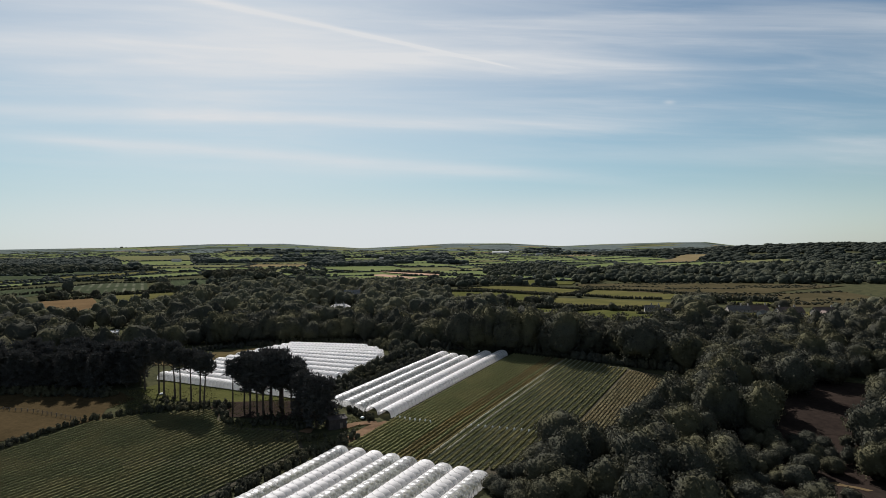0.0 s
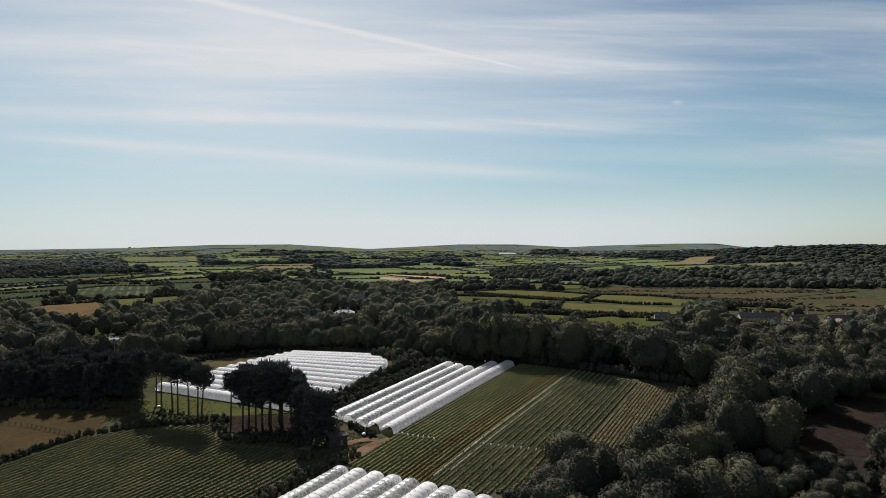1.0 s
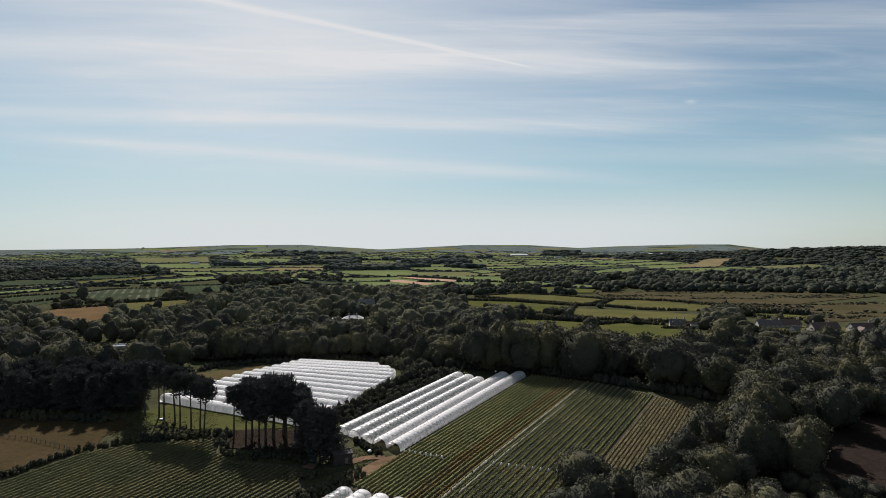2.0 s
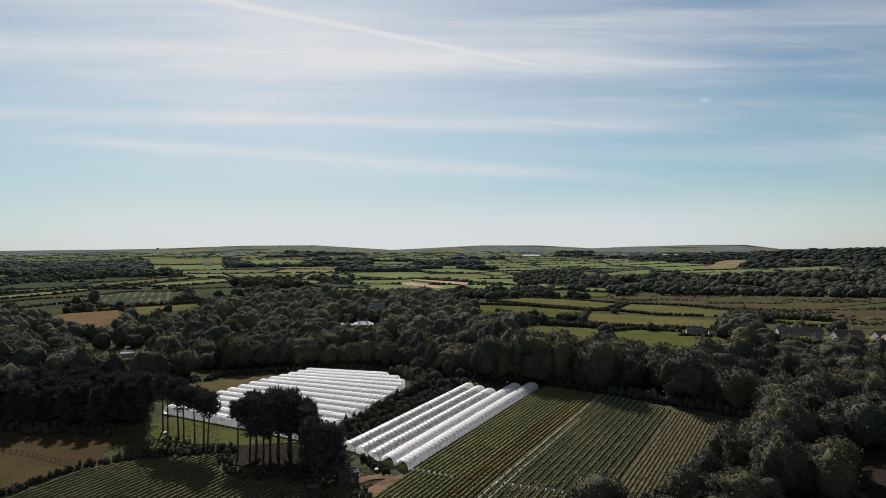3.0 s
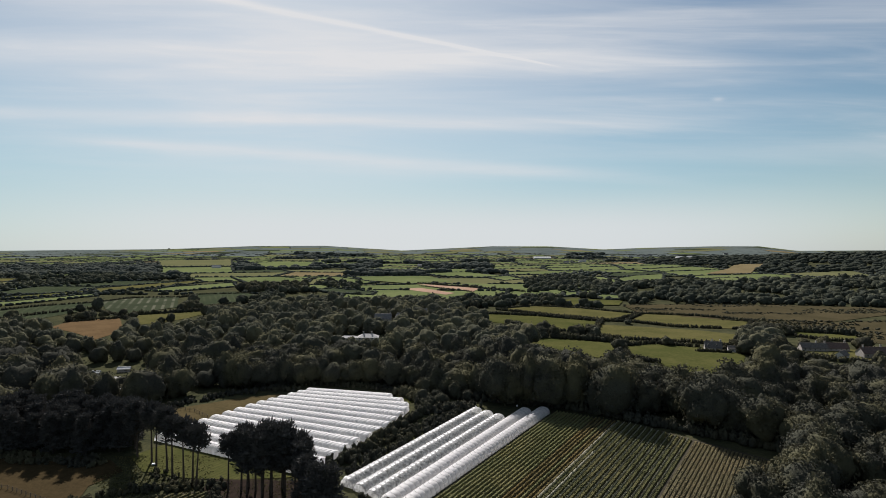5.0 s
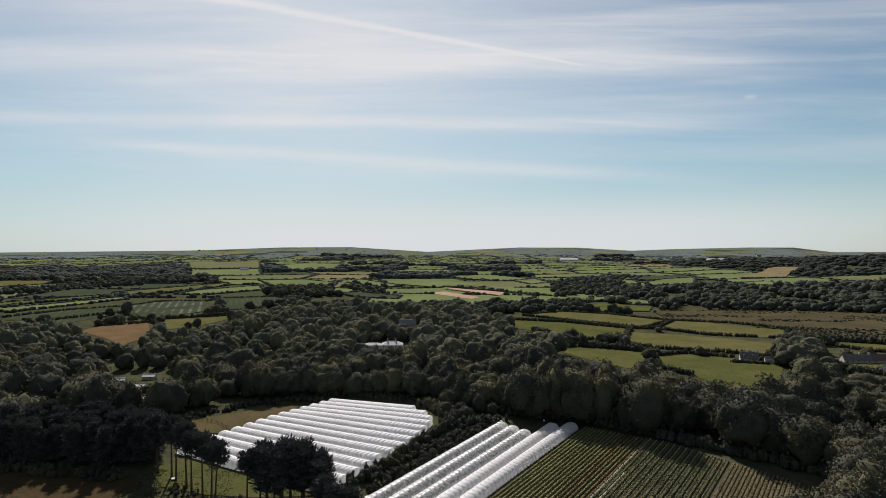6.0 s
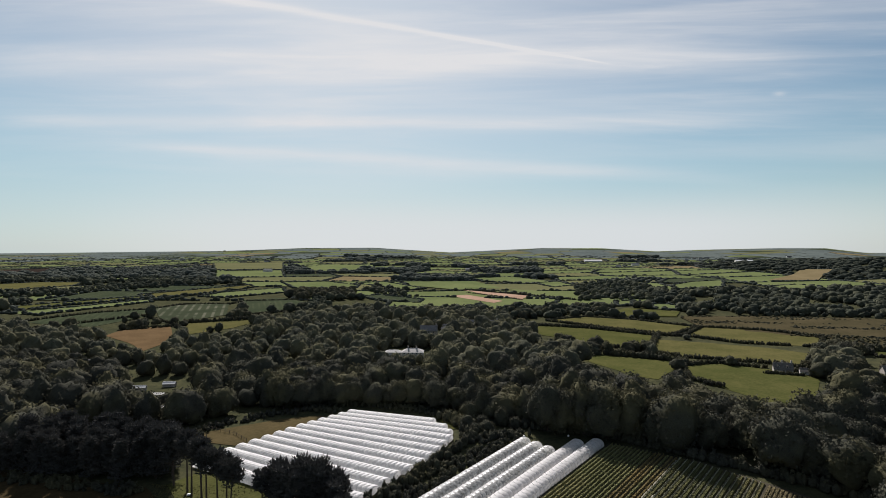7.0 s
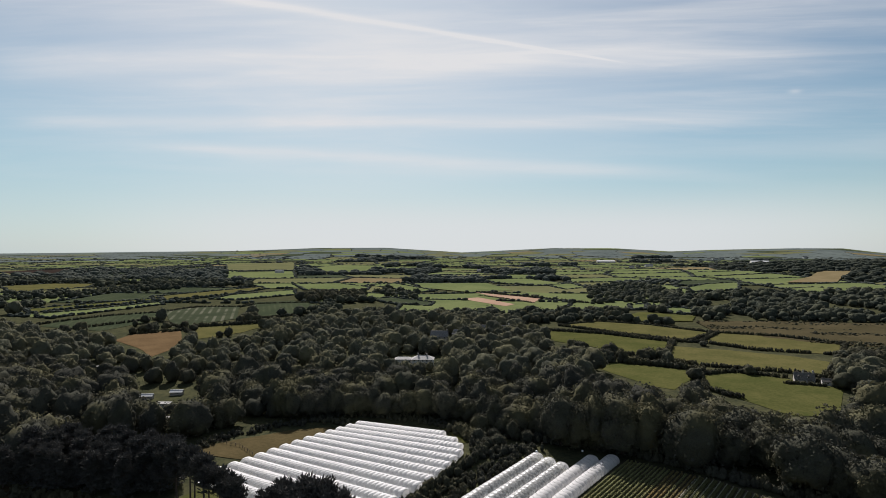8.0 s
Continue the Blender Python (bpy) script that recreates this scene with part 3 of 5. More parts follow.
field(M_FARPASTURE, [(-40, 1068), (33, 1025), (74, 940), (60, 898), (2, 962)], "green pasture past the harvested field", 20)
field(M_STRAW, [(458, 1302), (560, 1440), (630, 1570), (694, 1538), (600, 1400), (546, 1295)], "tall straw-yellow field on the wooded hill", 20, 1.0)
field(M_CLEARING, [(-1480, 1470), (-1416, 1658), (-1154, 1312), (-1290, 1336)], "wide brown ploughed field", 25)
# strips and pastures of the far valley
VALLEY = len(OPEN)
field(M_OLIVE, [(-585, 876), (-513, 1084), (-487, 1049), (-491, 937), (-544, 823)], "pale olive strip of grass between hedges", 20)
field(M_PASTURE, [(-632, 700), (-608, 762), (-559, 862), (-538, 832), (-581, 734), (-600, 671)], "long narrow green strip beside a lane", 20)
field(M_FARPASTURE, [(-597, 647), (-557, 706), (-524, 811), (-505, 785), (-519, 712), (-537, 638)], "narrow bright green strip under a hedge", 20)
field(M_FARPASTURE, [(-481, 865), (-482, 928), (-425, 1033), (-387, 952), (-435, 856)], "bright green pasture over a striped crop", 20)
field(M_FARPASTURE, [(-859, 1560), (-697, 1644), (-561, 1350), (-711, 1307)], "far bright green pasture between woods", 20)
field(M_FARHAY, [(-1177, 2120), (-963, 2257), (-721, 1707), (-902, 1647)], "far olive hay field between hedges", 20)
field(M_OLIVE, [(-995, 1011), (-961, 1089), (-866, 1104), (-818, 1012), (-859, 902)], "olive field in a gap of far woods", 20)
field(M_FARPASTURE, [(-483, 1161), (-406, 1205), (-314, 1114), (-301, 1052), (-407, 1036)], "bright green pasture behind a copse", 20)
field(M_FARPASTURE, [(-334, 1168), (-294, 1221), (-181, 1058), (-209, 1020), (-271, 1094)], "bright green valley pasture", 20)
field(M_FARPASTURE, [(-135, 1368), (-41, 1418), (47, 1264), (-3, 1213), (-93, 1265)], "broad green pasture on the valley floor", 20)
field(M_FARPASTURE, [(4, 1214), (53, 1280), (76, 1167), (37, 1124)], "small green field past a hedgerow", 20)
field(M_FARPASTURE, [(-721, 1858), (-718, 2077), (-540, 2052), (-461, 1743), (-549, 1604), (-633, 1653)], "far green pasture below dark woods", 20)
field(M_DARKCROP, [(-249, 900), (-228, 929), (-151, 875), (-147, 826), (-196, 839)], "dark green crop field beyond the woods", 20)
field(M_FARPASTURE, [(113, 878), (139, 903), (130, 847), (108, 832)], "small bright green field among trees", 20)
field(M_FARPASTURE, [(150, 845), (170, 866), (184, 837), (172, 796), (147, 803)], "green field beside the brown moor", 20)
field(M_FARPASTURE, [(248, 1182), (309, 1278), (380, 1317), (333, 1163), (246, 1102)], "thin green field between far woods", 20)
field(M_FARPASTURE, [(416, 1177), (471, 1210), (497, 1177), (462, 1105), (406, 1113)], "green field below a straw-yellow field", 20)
VALLEY_FIELDS = OPEN[VALLEY:]
FARM_YARD = [farm(-160, 40), farm(-160, 150), farm(-165, 195), farm(-165, 262), farm(-160, 300), farm(-133, 302), farm(-131, 298), farm(-60, 40)]
FAR_BLOCK = [(-148, 262), (-128, 292), (-90, 354), (-44, 344), (-28, 326), (-30, 300), (-58, 252), (-50, 225), (-60, 208), (-100, 224), (-132, 240)]
PINE_MASS = [(-205, 240), (-205, 302), (-150, 304), (-134, 300), (-128, 240)]
MEADOW_EDGE = [(-166, 308), (-152, 333), (-126, 351), (-104, 361), (-95, 350), (-104, 343), (-122, 335), (-140, 319)]
NORTH_STRIP = [(-118, 358), (-90, 368), (-45, 360), (-36, 340), (-15, 336), (25, 334), (30, 325), (-30, 325), (-45, 340)]
PATH_SIDE = [(102, 179), (110, 180), (124, 168), (118, 162), (108, 168)]
for yard in (FARM_YARD, PATH_SIDE, FAR_BLOCK, PINE_MASS, NORTH_STRIP, MEADOW_EDGE, [farm(-140, 40), farm(-131, 165), farm(-86, 163), farm(-82, 40)]):
    OPEN.append(yard)


# ---- polytunnels ----
WIDE, TALL, BAY = 5.8, 2.75, 2.5


def arch(k, grow=1.0):
    """Point k (0..1) round the tunnel's section: steep sides, round top."""
    a = math.pi * k
    c, sn = math.cos(a), math.sin(a)
    return -grow * WIDE / 2 * math.copysign(abs(c) ** 0.8, c), grow * TALL * sn ** 0.85


def hoop_mesh():
    pts = [(0, *arch(k / 12, 1.0)) for k in range(13)]
    return fast_mesh("hoop", *tube([(p[0], p[1], p[2]) for p in pts], [0.06] * 13, 4), [M_STEEL])


HOOP = hoop_mesh()


BAY_STEPS = (0.0, 0.07, 0.3, 0.7, 0.93)


def polytunnel(p0, p1, film, label, group, separate, ends=(False, False), widen=1.0, bay=BAY):
    """A hooped tunnel from p0 to p1 on the ground; its film billows between the hoops."""
    p0, p1 = np.array(p0), np.array(p1)
    length = float(np.linalg.norm(p1 - p0))
    d = (p1 - p0) / length
    base = (p0[0], p0[1], height(*p0))
    ob = thing("polytunnel", label, "polytunnel", Matrix.Translation(base) @ pose(0, 0, 0, 0, 0, math.degrees(math.atan2(d[1], d[0]))), group)
    bays, seg, sub = max(2, round(length / bay)), 14, len(BAY_STEPS)
    rng = np.random.RandomState(int(abs(p0[0] * 31 + p0[1] * 17)) % 9999)
    verts, tris, rise = [], [], []
    for i in range(bays * sub + 1):
        f = BAY_STEPS[i % sub]
        l = length * (i // sub + f) / bays
        g = p0 + d * l
        z = height(*g) - base[2]
        swell = 1.0 + 0.085 * (1 - abs(2 * f - 1) ** 3) + (rng.uniform(-0.014, 0.014) if f else 0)
        for k in range(seg + 1):
            y, zz = arch(k / seg, swell)
            verts.append((l, y * widen, z + zz))
    for i in range(bays * sub):
        for k in range(seg):
            a = i * (seg + 1) + k
            tris += [(a, a + 1, a + seg + 2), (a, a + seg + 2, a + seg + 1)]
    part("cover", fast_mesh("cover", verts, tris, [film], smooth=True), None, ob)
    for i in range(bays + 1):
        l = length * i / bays
        g = p0 + d * l
        m = Matrix.Translation((l, 0, height(*g) - base[2]))
        if separate:
            h = part("hoop", HOOP, None, ob)
            h.matrix_basis = m
        else:
            rise.append(m)
    if rise:
        v, t = np.array([q.co[:] for q in HOOP.vertices]), np.array([q.vertices[:] for q in HOOP.polygons])
        tagged(part("hoops", fast_mesh("hoops", *joined([(v + np.array(m.translation), t) for m in rise]), [M_STEEL]), None, ob), kind="stuff")
    for flag, l in zip(ends, (0.0, length)):
        if flag:
            g = p0 + d * l
            bm = bmesh.new()
            ring = [bm.verts.new((l + (0.03 if l else -0.03), y, height(*g) - base[2] + z)) for y, z in (arch(k / seg, 0.985) for k in range(seg + 1))]
            bm.faces.new(ring)
            part("end_panel", bm, film, ob)
    # ropes follow each film's dark folds; white ones sit on the camera's side
    slant = (0.2, 0.52) if film == M_WHITE else (0.16, 0.46) if film == M_CLEAR else (0.5, 0.78)
    roped(ob, length, bay, *slant, lambda f: height(*(p0 + d * length * f)) - base[2], widen, 0.065 if film == M_CLEAR else 0.045)
    # base rail along each foot
    for side in (-1, 1):
        pts = [(length * i / 12, side * WIDE / 2, height(*(p0 + d * length * i / 12)) - base[2] + 0.12) for i in range(13)]
        part("base_rail", fast_mesh("base_rail", *tube(pts, [0.09] * 13, 5), [M_WOOD]), None, ob)
    return ob


def rope_mesh(k0, k1):
    """A rope slung slantwise over one bay of film; its grey also stands in for fold shade."""
    pts = []
    for f in (0.0, 0.1, 0.3, 0.5, 0.7, 0.9, 1.0):
        y, z = arch(k0 + (k1 - k0) * f, 1.0 + 0.085 * (1 - abs(2 * f - 1) ** 3) + 0.028)
        pts.append((f, y, z))
    return pts


def roped(ob, length, bay, k0, k1, z_of, widen=1.0, thick=0.075):
    bays = max(2, round(length / bay))
    me = fast_mesh("rope", *tube([(x * length / bays, y * widen, z) for x, y, z in rope_mesh(k0, k1)], [thick] * 7, 4), [M_ROPE])
    for i in range(bays):
        part("rope", me, None, ob).matrix_basis = Matrix.Translation((length * i / bays, 0, z_of((i + 0.5) / bays)))


CLEAR_NEAR = (0, 3, 4, 6, 8)
for i in range(9):
    u, end = -127.9 + 5.9 * i, (153.5, 155, 156, 157, 157.5, 158, 158.5, 159, 159)[i]
    clear = i in CLEAR_NEAR
    polytunnel(farm(u, 88), farm(u, end), M_CLEAR if clear else M_MILKY,
               "long polytunnel with clear ribbed film over crops" if clear else "long polytunnel with milky white film", "tunnels beside the crop field", True, (False, i % 3 != 1))
for i, (s0, s1) in enumerate(((188.5, 277), (188, 276), (187, 275), (186.7, 289), (186.4, 295))):
    u = -160.3 + 6.4 * i
    polytunnel(farm(u, s0), farm(u, s1), M_CLEAR if i < 3 else M_MILKY,
               "polytunnel with thin clear film on hoops" if i < 3 else "polytunnel with milky white film on hoops", "tunnels between field and hedge", True, (i < 3, True))


def far_edge(y):
    return float(np.interp(y, [255, 268, 278, 289, 297, 316, 329, 342], [-60, -54, -50, -43, -39.5, -34, -35.7, -47]))


for i in range(14):
    lx, ly = -90.3 - 3.25 * i, 348.2 - 5.15 * i
    a = radians(10.5 + 0.85 * i)
    l = 40.0
    while lx + l * math.cos(a) < far_edge(ly - l * math.sin(a)) and l < 110:
        l += 0.5
    polytunnel((lx, ly), (lx + l * math.cos(a), ly - l * math.sin(a)), M_WHITE, "bright white polytunnel in a close-packed block", "block of white tunnels", True, (False, True), 1.1, 2.0)


# ---- crop rows ----
def crop_row(u, s0, s1, tall, wide, mat, label, group, seed, thick=5.0, gaps=0.0, crest=None):
    rng = np.random.RandomState(seed)
    n = int((s1 - s0) * thick)
    s = rng.uniform(s0, s1, n)
    if gaps:
        s = s[np.sin(s * 0.9 + seed) + rng.uniform(-1, 1, n) > -1.9 + gaps]
        n = len(s)
    off = rng.normal(0, wide * 0.24, n)
    p = E_U[None] * (u + off)[:, None] + E_S[None] * s[:, None]
    z = heights(p[:, 0], p[:, 1]) + 0.2 + tall * rng.uniform(0.7 if crest else 0.25, 1.0, n) * (1 - np.minimum(1, np.abs(off) / wide) ** 2)
    nrm = np.stack([E_U[0] * off, E_U[1] * off, np.full(n, 1.6 if crest else 0.55)], 1)
    tv, tt = tufts(rng, np.column_stack([p, z]), nrm, 0.3, 0.45)
    # the leafy body of the row
    k = max(2, int((s1 - s0) / 1.1))
    ss = np.linspace(s0, s1, k)
    body = []
    for j, q in enumerate(ss):
        w, h = wide * rng.uniform(0.4, 0.5), tall * rng.uniform(0.76, 0.9)
        for du, dz in ((-w, 0.0), (-w * 0.7, h * 0.8), (w * 0.7, h * 0.8), (w, 0.0)):
            x, y = farm(u + du, q)
            body.append((x, y, height(x, y) + 0.15 + dz))
    bt = [(4 * j + c, 4 * j + c + 1, 4 * j + c + 5) for j in range(k - 1) for c in range(3)] + [(4 * j + c, 4 * j + c + 5, 4 * j + c + 4) for j in range(k - 1) for c in range(3)]
    v, t = joined([(tv, tt), (np.array(body), np.array(bt))])
    ix = np.zeros(len(t), int)
    if crest:
        # a raised line of lighter leaves along one edge of the bed
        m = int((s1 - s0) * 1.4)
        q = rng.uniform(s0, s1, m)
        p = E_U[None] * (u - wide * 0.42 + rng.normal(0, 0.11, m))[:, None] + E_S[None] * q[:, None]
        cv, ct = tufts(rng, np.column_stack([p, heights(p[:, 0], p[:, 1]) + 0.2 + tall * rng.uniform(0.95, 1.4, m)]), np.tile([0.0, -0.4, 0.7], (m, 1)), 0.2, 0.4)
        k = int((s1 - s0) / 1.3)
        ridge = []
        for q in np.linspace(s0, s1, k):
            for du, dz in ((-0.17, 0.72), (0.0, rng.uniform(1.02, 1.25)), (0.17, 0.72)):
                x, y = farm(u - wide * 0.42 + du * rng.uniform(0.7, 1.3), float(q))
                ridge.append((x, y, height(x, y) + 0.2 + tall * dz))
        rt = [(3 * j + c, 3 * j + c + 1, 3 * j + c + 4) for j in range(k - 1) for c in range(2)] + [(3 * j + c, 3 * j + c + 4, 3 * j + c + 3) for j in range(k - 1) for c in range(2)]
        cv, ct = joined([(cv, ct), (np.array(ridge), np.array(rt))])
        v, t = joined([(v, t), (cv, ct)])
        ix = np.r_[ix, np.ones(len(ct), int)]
    o = np.array([*farm(u, s0), height(*farm(u, s0))])
    ob = new("crop_bed", fast_mesh("crop_bed", v - o, t, [mat, crest] if crest else [mat], ix))
    ob.location = o
    return tagged(ob, label, "crop bed", group)


row = 0
for u in np.arange(-224.5, -141, 2.0):
    end = float(np.interp(u, [-226, -217, -196, -186, -175, -154, -140], [127, 141, 160, 152, 150, 158, 147]))
    crop_row(float(u), 62, end, 0.8, 0.95, M_CROPLOW, "low green crop bed on brown earth", "rows of the lower field", 100 + row)
    row += 1
for u in list(np.arange(-129.4, -101.2, 1.65)) + list(np.arange(-100.6, -70.5, 2.5)) + list(np.arange(-68.2, -40, 1.4)):
    u = float(u)
    bed = -101 < u < -69.5
    back = float(np.interp(u, [-131, -95, -40], [298, 301, 291]))
    front = float(np.interp(u, [-131, -86, -78, -66, -52, -40], [158.5, 160.5, 169, 194, 234, 284]))
    if back - front < 4:
        continue
    dry = -112 < u < -102 and row % 4
    if bed:
        crop_row(u, front, back, 0.85, 1.7, M_CROPTALL, "wide tall green crop bed with a lighter edge line", "rows of the main field", 300 + row, 3.0, 0.0, M_CREST)
    elif dry:
        crop_row(u, front, back, 0.95, 0.8, M_CROPDRY, "yellowing crop bed on brown earth", "rows of the main field", 300 + row)
    elif u > -69:
        crop_row(u, front, back, 0.6, 1.2, M_CROPBROWN, "low browned crop bed on brown earth", "rows of the main field", 300 + row)
    else:
        crop_row(u, front, back, 1.05, 0.8, M_CROP, "green crop bed on brown earth", "rows of the main field", 300 + row)
    row += 1
for i in CLEAR_NEAR:
    for du in (-1.5, 0, 1.5):
        crop_row(-127.9 + 5.9 * i + du, 92, 152, 0.9, 0.9, M_CROP, "green crop bed under a clear tunnel", "rows under the near tunnels", 500 + row, 2.5)
        row += 1


# beds of dark leaves added to stand in for the dark tunnel insides
for i in range(5):
    for du in (-1.6, 0, 1.6):
        crop_row(-160.3 + 6.4 * i + du, 190, 272, 1.2, 0.9, M_LEAF2, "added dark leafy bed standing in for shade inside a tunnel", "rows under the middle tunnels", 700 + row, 1.6)
        row += 1


# ---- trees ----
def tree_kind(seed, wide, low, top, clumps, per, size, mat):
    """Crown and trunk meshes of one shape of tree."""
    rng = np.random.RandomState(seed)
    crown = fast_mesh("crown", *dome_crown(rng, wide, low, top, clumps, per, size), [mat], smooth=True)
    trunk = fast_mesh("trunk", *trunk_shape(rng, top * 0.62, wide * 0.035, 3), [M_BARK])
    return crown, trunk


def tree_of(kind, label, group):
    ob = thing("tree", label, "tree", None, group)
    part("trunk", kind[1], None, ob)
    part("crown", kind[0], None, ob)
    return ob


def plant(ob, x, y, scale, turn, squash=1.0):
    ob.matrix_basis = Matrix.Translation((x, y, height(x, y))) @ pose(0, 0, 0, 0, 0, turn) @ Matrix.Diagonal((scale, scale, scale * squash, 1))


BROAD = [tree_kind(s, w, l, t, c, 800, 0.42, M_LEAF) for s, w, l, t, c in ((1, 14.5, -1.5, 14, 20), (2, 13, -1.5, 12.5, 16), (3, 16.5, -1.5, 13.5, 24), (4, 12.5, -1.5, 15, 18), (5, 15, -1.5, 11, 26))]
MASTERS = [tree_of(k, "broadleaf tree with a dense rounded dark green crown", "trees round the farm") for k in BROAD]
used = [0] * len(MASTERS)


def broad_tree(rng, x, y, scale, squash=1.0, kind=None):
    k = int(rng.randint(len(MASTERS))) if kind is None else kind
    m = MASTERS[k]
    ob = m if not used[k] else copy_thing(m, Matrix())
    used[k] += 1
    plant(ob, x, y, scale, float(rng.uniform(0, 360)), squash)


def scatter(rng, x0, x1, y0, y1, gap, jitter=0.38):
    out = []
    for j, y in enumerate(np.arange(y0, y1, gap * 0.87)):
        for x in np.arange(x0 + (j % 2) * gap / 2, x1, gap):
            out.append((float(x + rng.uniform(-1, 1) * jitter * gap), float(y + rng.uniform(-1, 1) * jitter * gap)))
    return out


FIELD_COUNT = len(OPEN) - 7
LOW = OPEN[9:FIELD_COUNT]  # pastures kept in the camera's view; strips behind houses are added below
for hx, hy, r in ((-92, 489, 17), (160, 466, 9), (228, 470, 12), (236, 448, 8), (-88, 586, 8), (-55, 622, 6), (-262, 397, 4), (-222, 377, 4), (-206, 361, 3)):
    LOW.append([(hx - r, hy + 6), (hx + r, hy + 6), (hx + r * 1.1, hy + 26), (hx - r * 1.1, hy + 26)])


def sightline_height(x, y, most):
    """How tall a tree may stand there without hiding pastures or houses from the camera."""
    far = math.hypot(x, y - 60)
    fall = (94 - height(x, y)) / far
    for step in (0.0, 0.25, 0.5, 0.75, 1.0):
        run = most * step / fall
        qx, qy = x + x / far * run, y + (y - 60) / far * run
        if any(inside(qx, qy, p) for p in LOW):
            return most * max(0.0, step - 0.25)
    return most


def wooded(x, y, gap=4.5):
    return not any(near_poly(x, y, p, gap) for p in OPEN)


HOUSES = [(-88, 480, 15), (160, 466, 11), (232, 466, 15), (236, 444, 9), (256, 448, 12), (-88, 573, 11), (-72, 600, 9), (-38, 614, 9), (-262, 397, 8), (-226, 374, 7), (-213, 384, 7), (-206, 361, 7), (-187, 341, 7), (-180, 362, 8)]


def clear_of_houses(x, y):
    """Keeps crowns off the houses and off the ground just in front of them."""
    return all(abs(x - hx) > r or not (-2.8 if hx < -170 else -1.25) * r < y - hy < r for hx, hy, r in HOUSES)


rng = np.random.RandomState(7)
count = 0
# the belt east of the crop field and the wall of trees behind it
for x, y in scatter(rng, 2, 230, 150, 345, 11.6):
    edge = float(np.interp(y, [150, 176, 190, 215, 250, 285, 345], [26, 20, 35, 57, 84, 118, -200]))
    if y > 285:
        edge = float(np.interp(y, [285, 300, 318, 330, 345], [122, 98, 66, 30, -30]))
    if x < edge + 2 or x > 0.80 * y + 16 or not wooded(x, y, 4) or count >= 260:
        continue
    behind = y > 262
    if behind and rng.rand() < 0.22:
        continue
    if 0.55 * y < x < 0.64 * y and 210 < y < 248:
        continue
    if 0.47 * y < x < 0.65 * y and y <= 206:
        # low trees and scrub in front of the clearing
        broad_tree(rng, x, y, rng.uniform(0.4, 0.6) * (1.25 if y < 180 else 1.0), 0.85)
        count += 1
        continue
    broad_tree(rng, x, y, (rng.uniform(1.15, 1.4) if x < 0.62 * y and y < 300 else rng.uniform(0.75, 1.05)) if behind and x > 0.43 * y else rng.uniform(1.25, 1.7) if behind else rng.uniform(0.62, 1.2), rng.uniform(0.92, 1.1) if behind else rng.uniform(0.75, 1.0) if x < edge + 14 else rng.uniform(0.95, 1.25))
    count += 1
for x, y in scatter(rng, 78, 140, 150, 208, 7.5):
    if 0.47 * y < x < 0.66 * y and wooded(x, y, 2.5):
        broad_tree(rng, x, y, rng.uniform(0.34, 0.55), 0.9)
for i in range(17):
    x = -128 + 6.6 * i
    broad_tree(rng, x, float(np.interp(x, [-128, -105, -60, -30, -10], [352, 365, 370, 362, 352])) + rng.uniform(-2, 3), rng.uniform(0.85, 1.1), rng.uniform(0.95, 1.1))
for x, y, k in ((17, 512, 0.9), (27, 511, 0.85), (35, 513, 0.55), (46, 514, 0.8), (57, 513, 0.75), (66, 512, 0.5)):
    broad_tree(rng, x, y, k, 0.85)
for x, y in ((100, 232), (106, 243), (112, 254), (118, 264), (126, 272), (135, 280), (96, 221)):
    broad_tree(rng, x, y, rng.uniform(1.1, 1.3), 1.1)
for x, y, s, q, k in ((37, 203, 1.15, 0.78, 2), (16, 177, 0.46, 0.9, 1), (12, 172, 0.42, 0.9, 4), (28, 187, 0.8, 0.85, 4), (20, 176, 0.62, 0.85, 1), (19, 166, 0.6, 0.85, 4), (25, 160, 0.75, 0.85, 0), (-22, 340, 0.5, 0.95, 1), (-13, 343, 0.62, 1.0, 3), (-6, 339, 0.5, 1.0, 1), (9, 338, 1.35, 1.3, 0), (17, 337, 1.3, 1.35, 1), (25, 335, 1.35, 1.25, 3), (35, 334, 1.4, 1.3, 2), (45, 331, 1.35, 1.3, 0), (-24, 328, 0.5, 0.95, 1), (-19, 332, 0.55, 1.0, 4), (-29, 334, 0.5, 1.1, 2), (14, 168, 0.48, 0.9, 4), (17, 158, 0.6, 0.9, 1), (12, 151, 0.55, 0.9, 0), (-17, 350, 0.8, 1.0, 2), (-29, 350, 0.7, 1.0, 0), (2, 346, 0.85, 1.0, 3), (-34, 341, 0.42, 1.0, 4),):
    broad_tree(rng, x, y, s, q, k)


# ---- woodland stretching away ----
def wood_template(seed, wide, low, top, clumps, per, size, core=2):
    r = np.random.RandomState(seed)
    cv, ct = dome_crown(r, wide, low, top, clumps, per, size, core) if core > 1 else broad_crown(r, wide, low, top, clumps, per, size, 1, core)
    tv, tt = tube([(0, 0, -0.5), (0, 0, low + 2)], [wide * 0.04, wide * 0.025], 5)
    v, t = joined([(cv, ct), (tv, tt)])
    return v, t, np.r_[np.zeros(len(ct), int), np.ones(len(tt), int)]


def plant_many(name, label, spots, kinds, mats, r):
    """Many trees in one mesh; spots of x, y, scale, squash."""
    vs, ts, ix, n = [], [], [], 0
    for x, y, s, q in spots:
        v, t, i = kinds[r.randint(len(kinds))]
        a = r.uniform(0, 2 * math.pi)
        c, sn = math.cos(a) * s, math.sin(a) * s
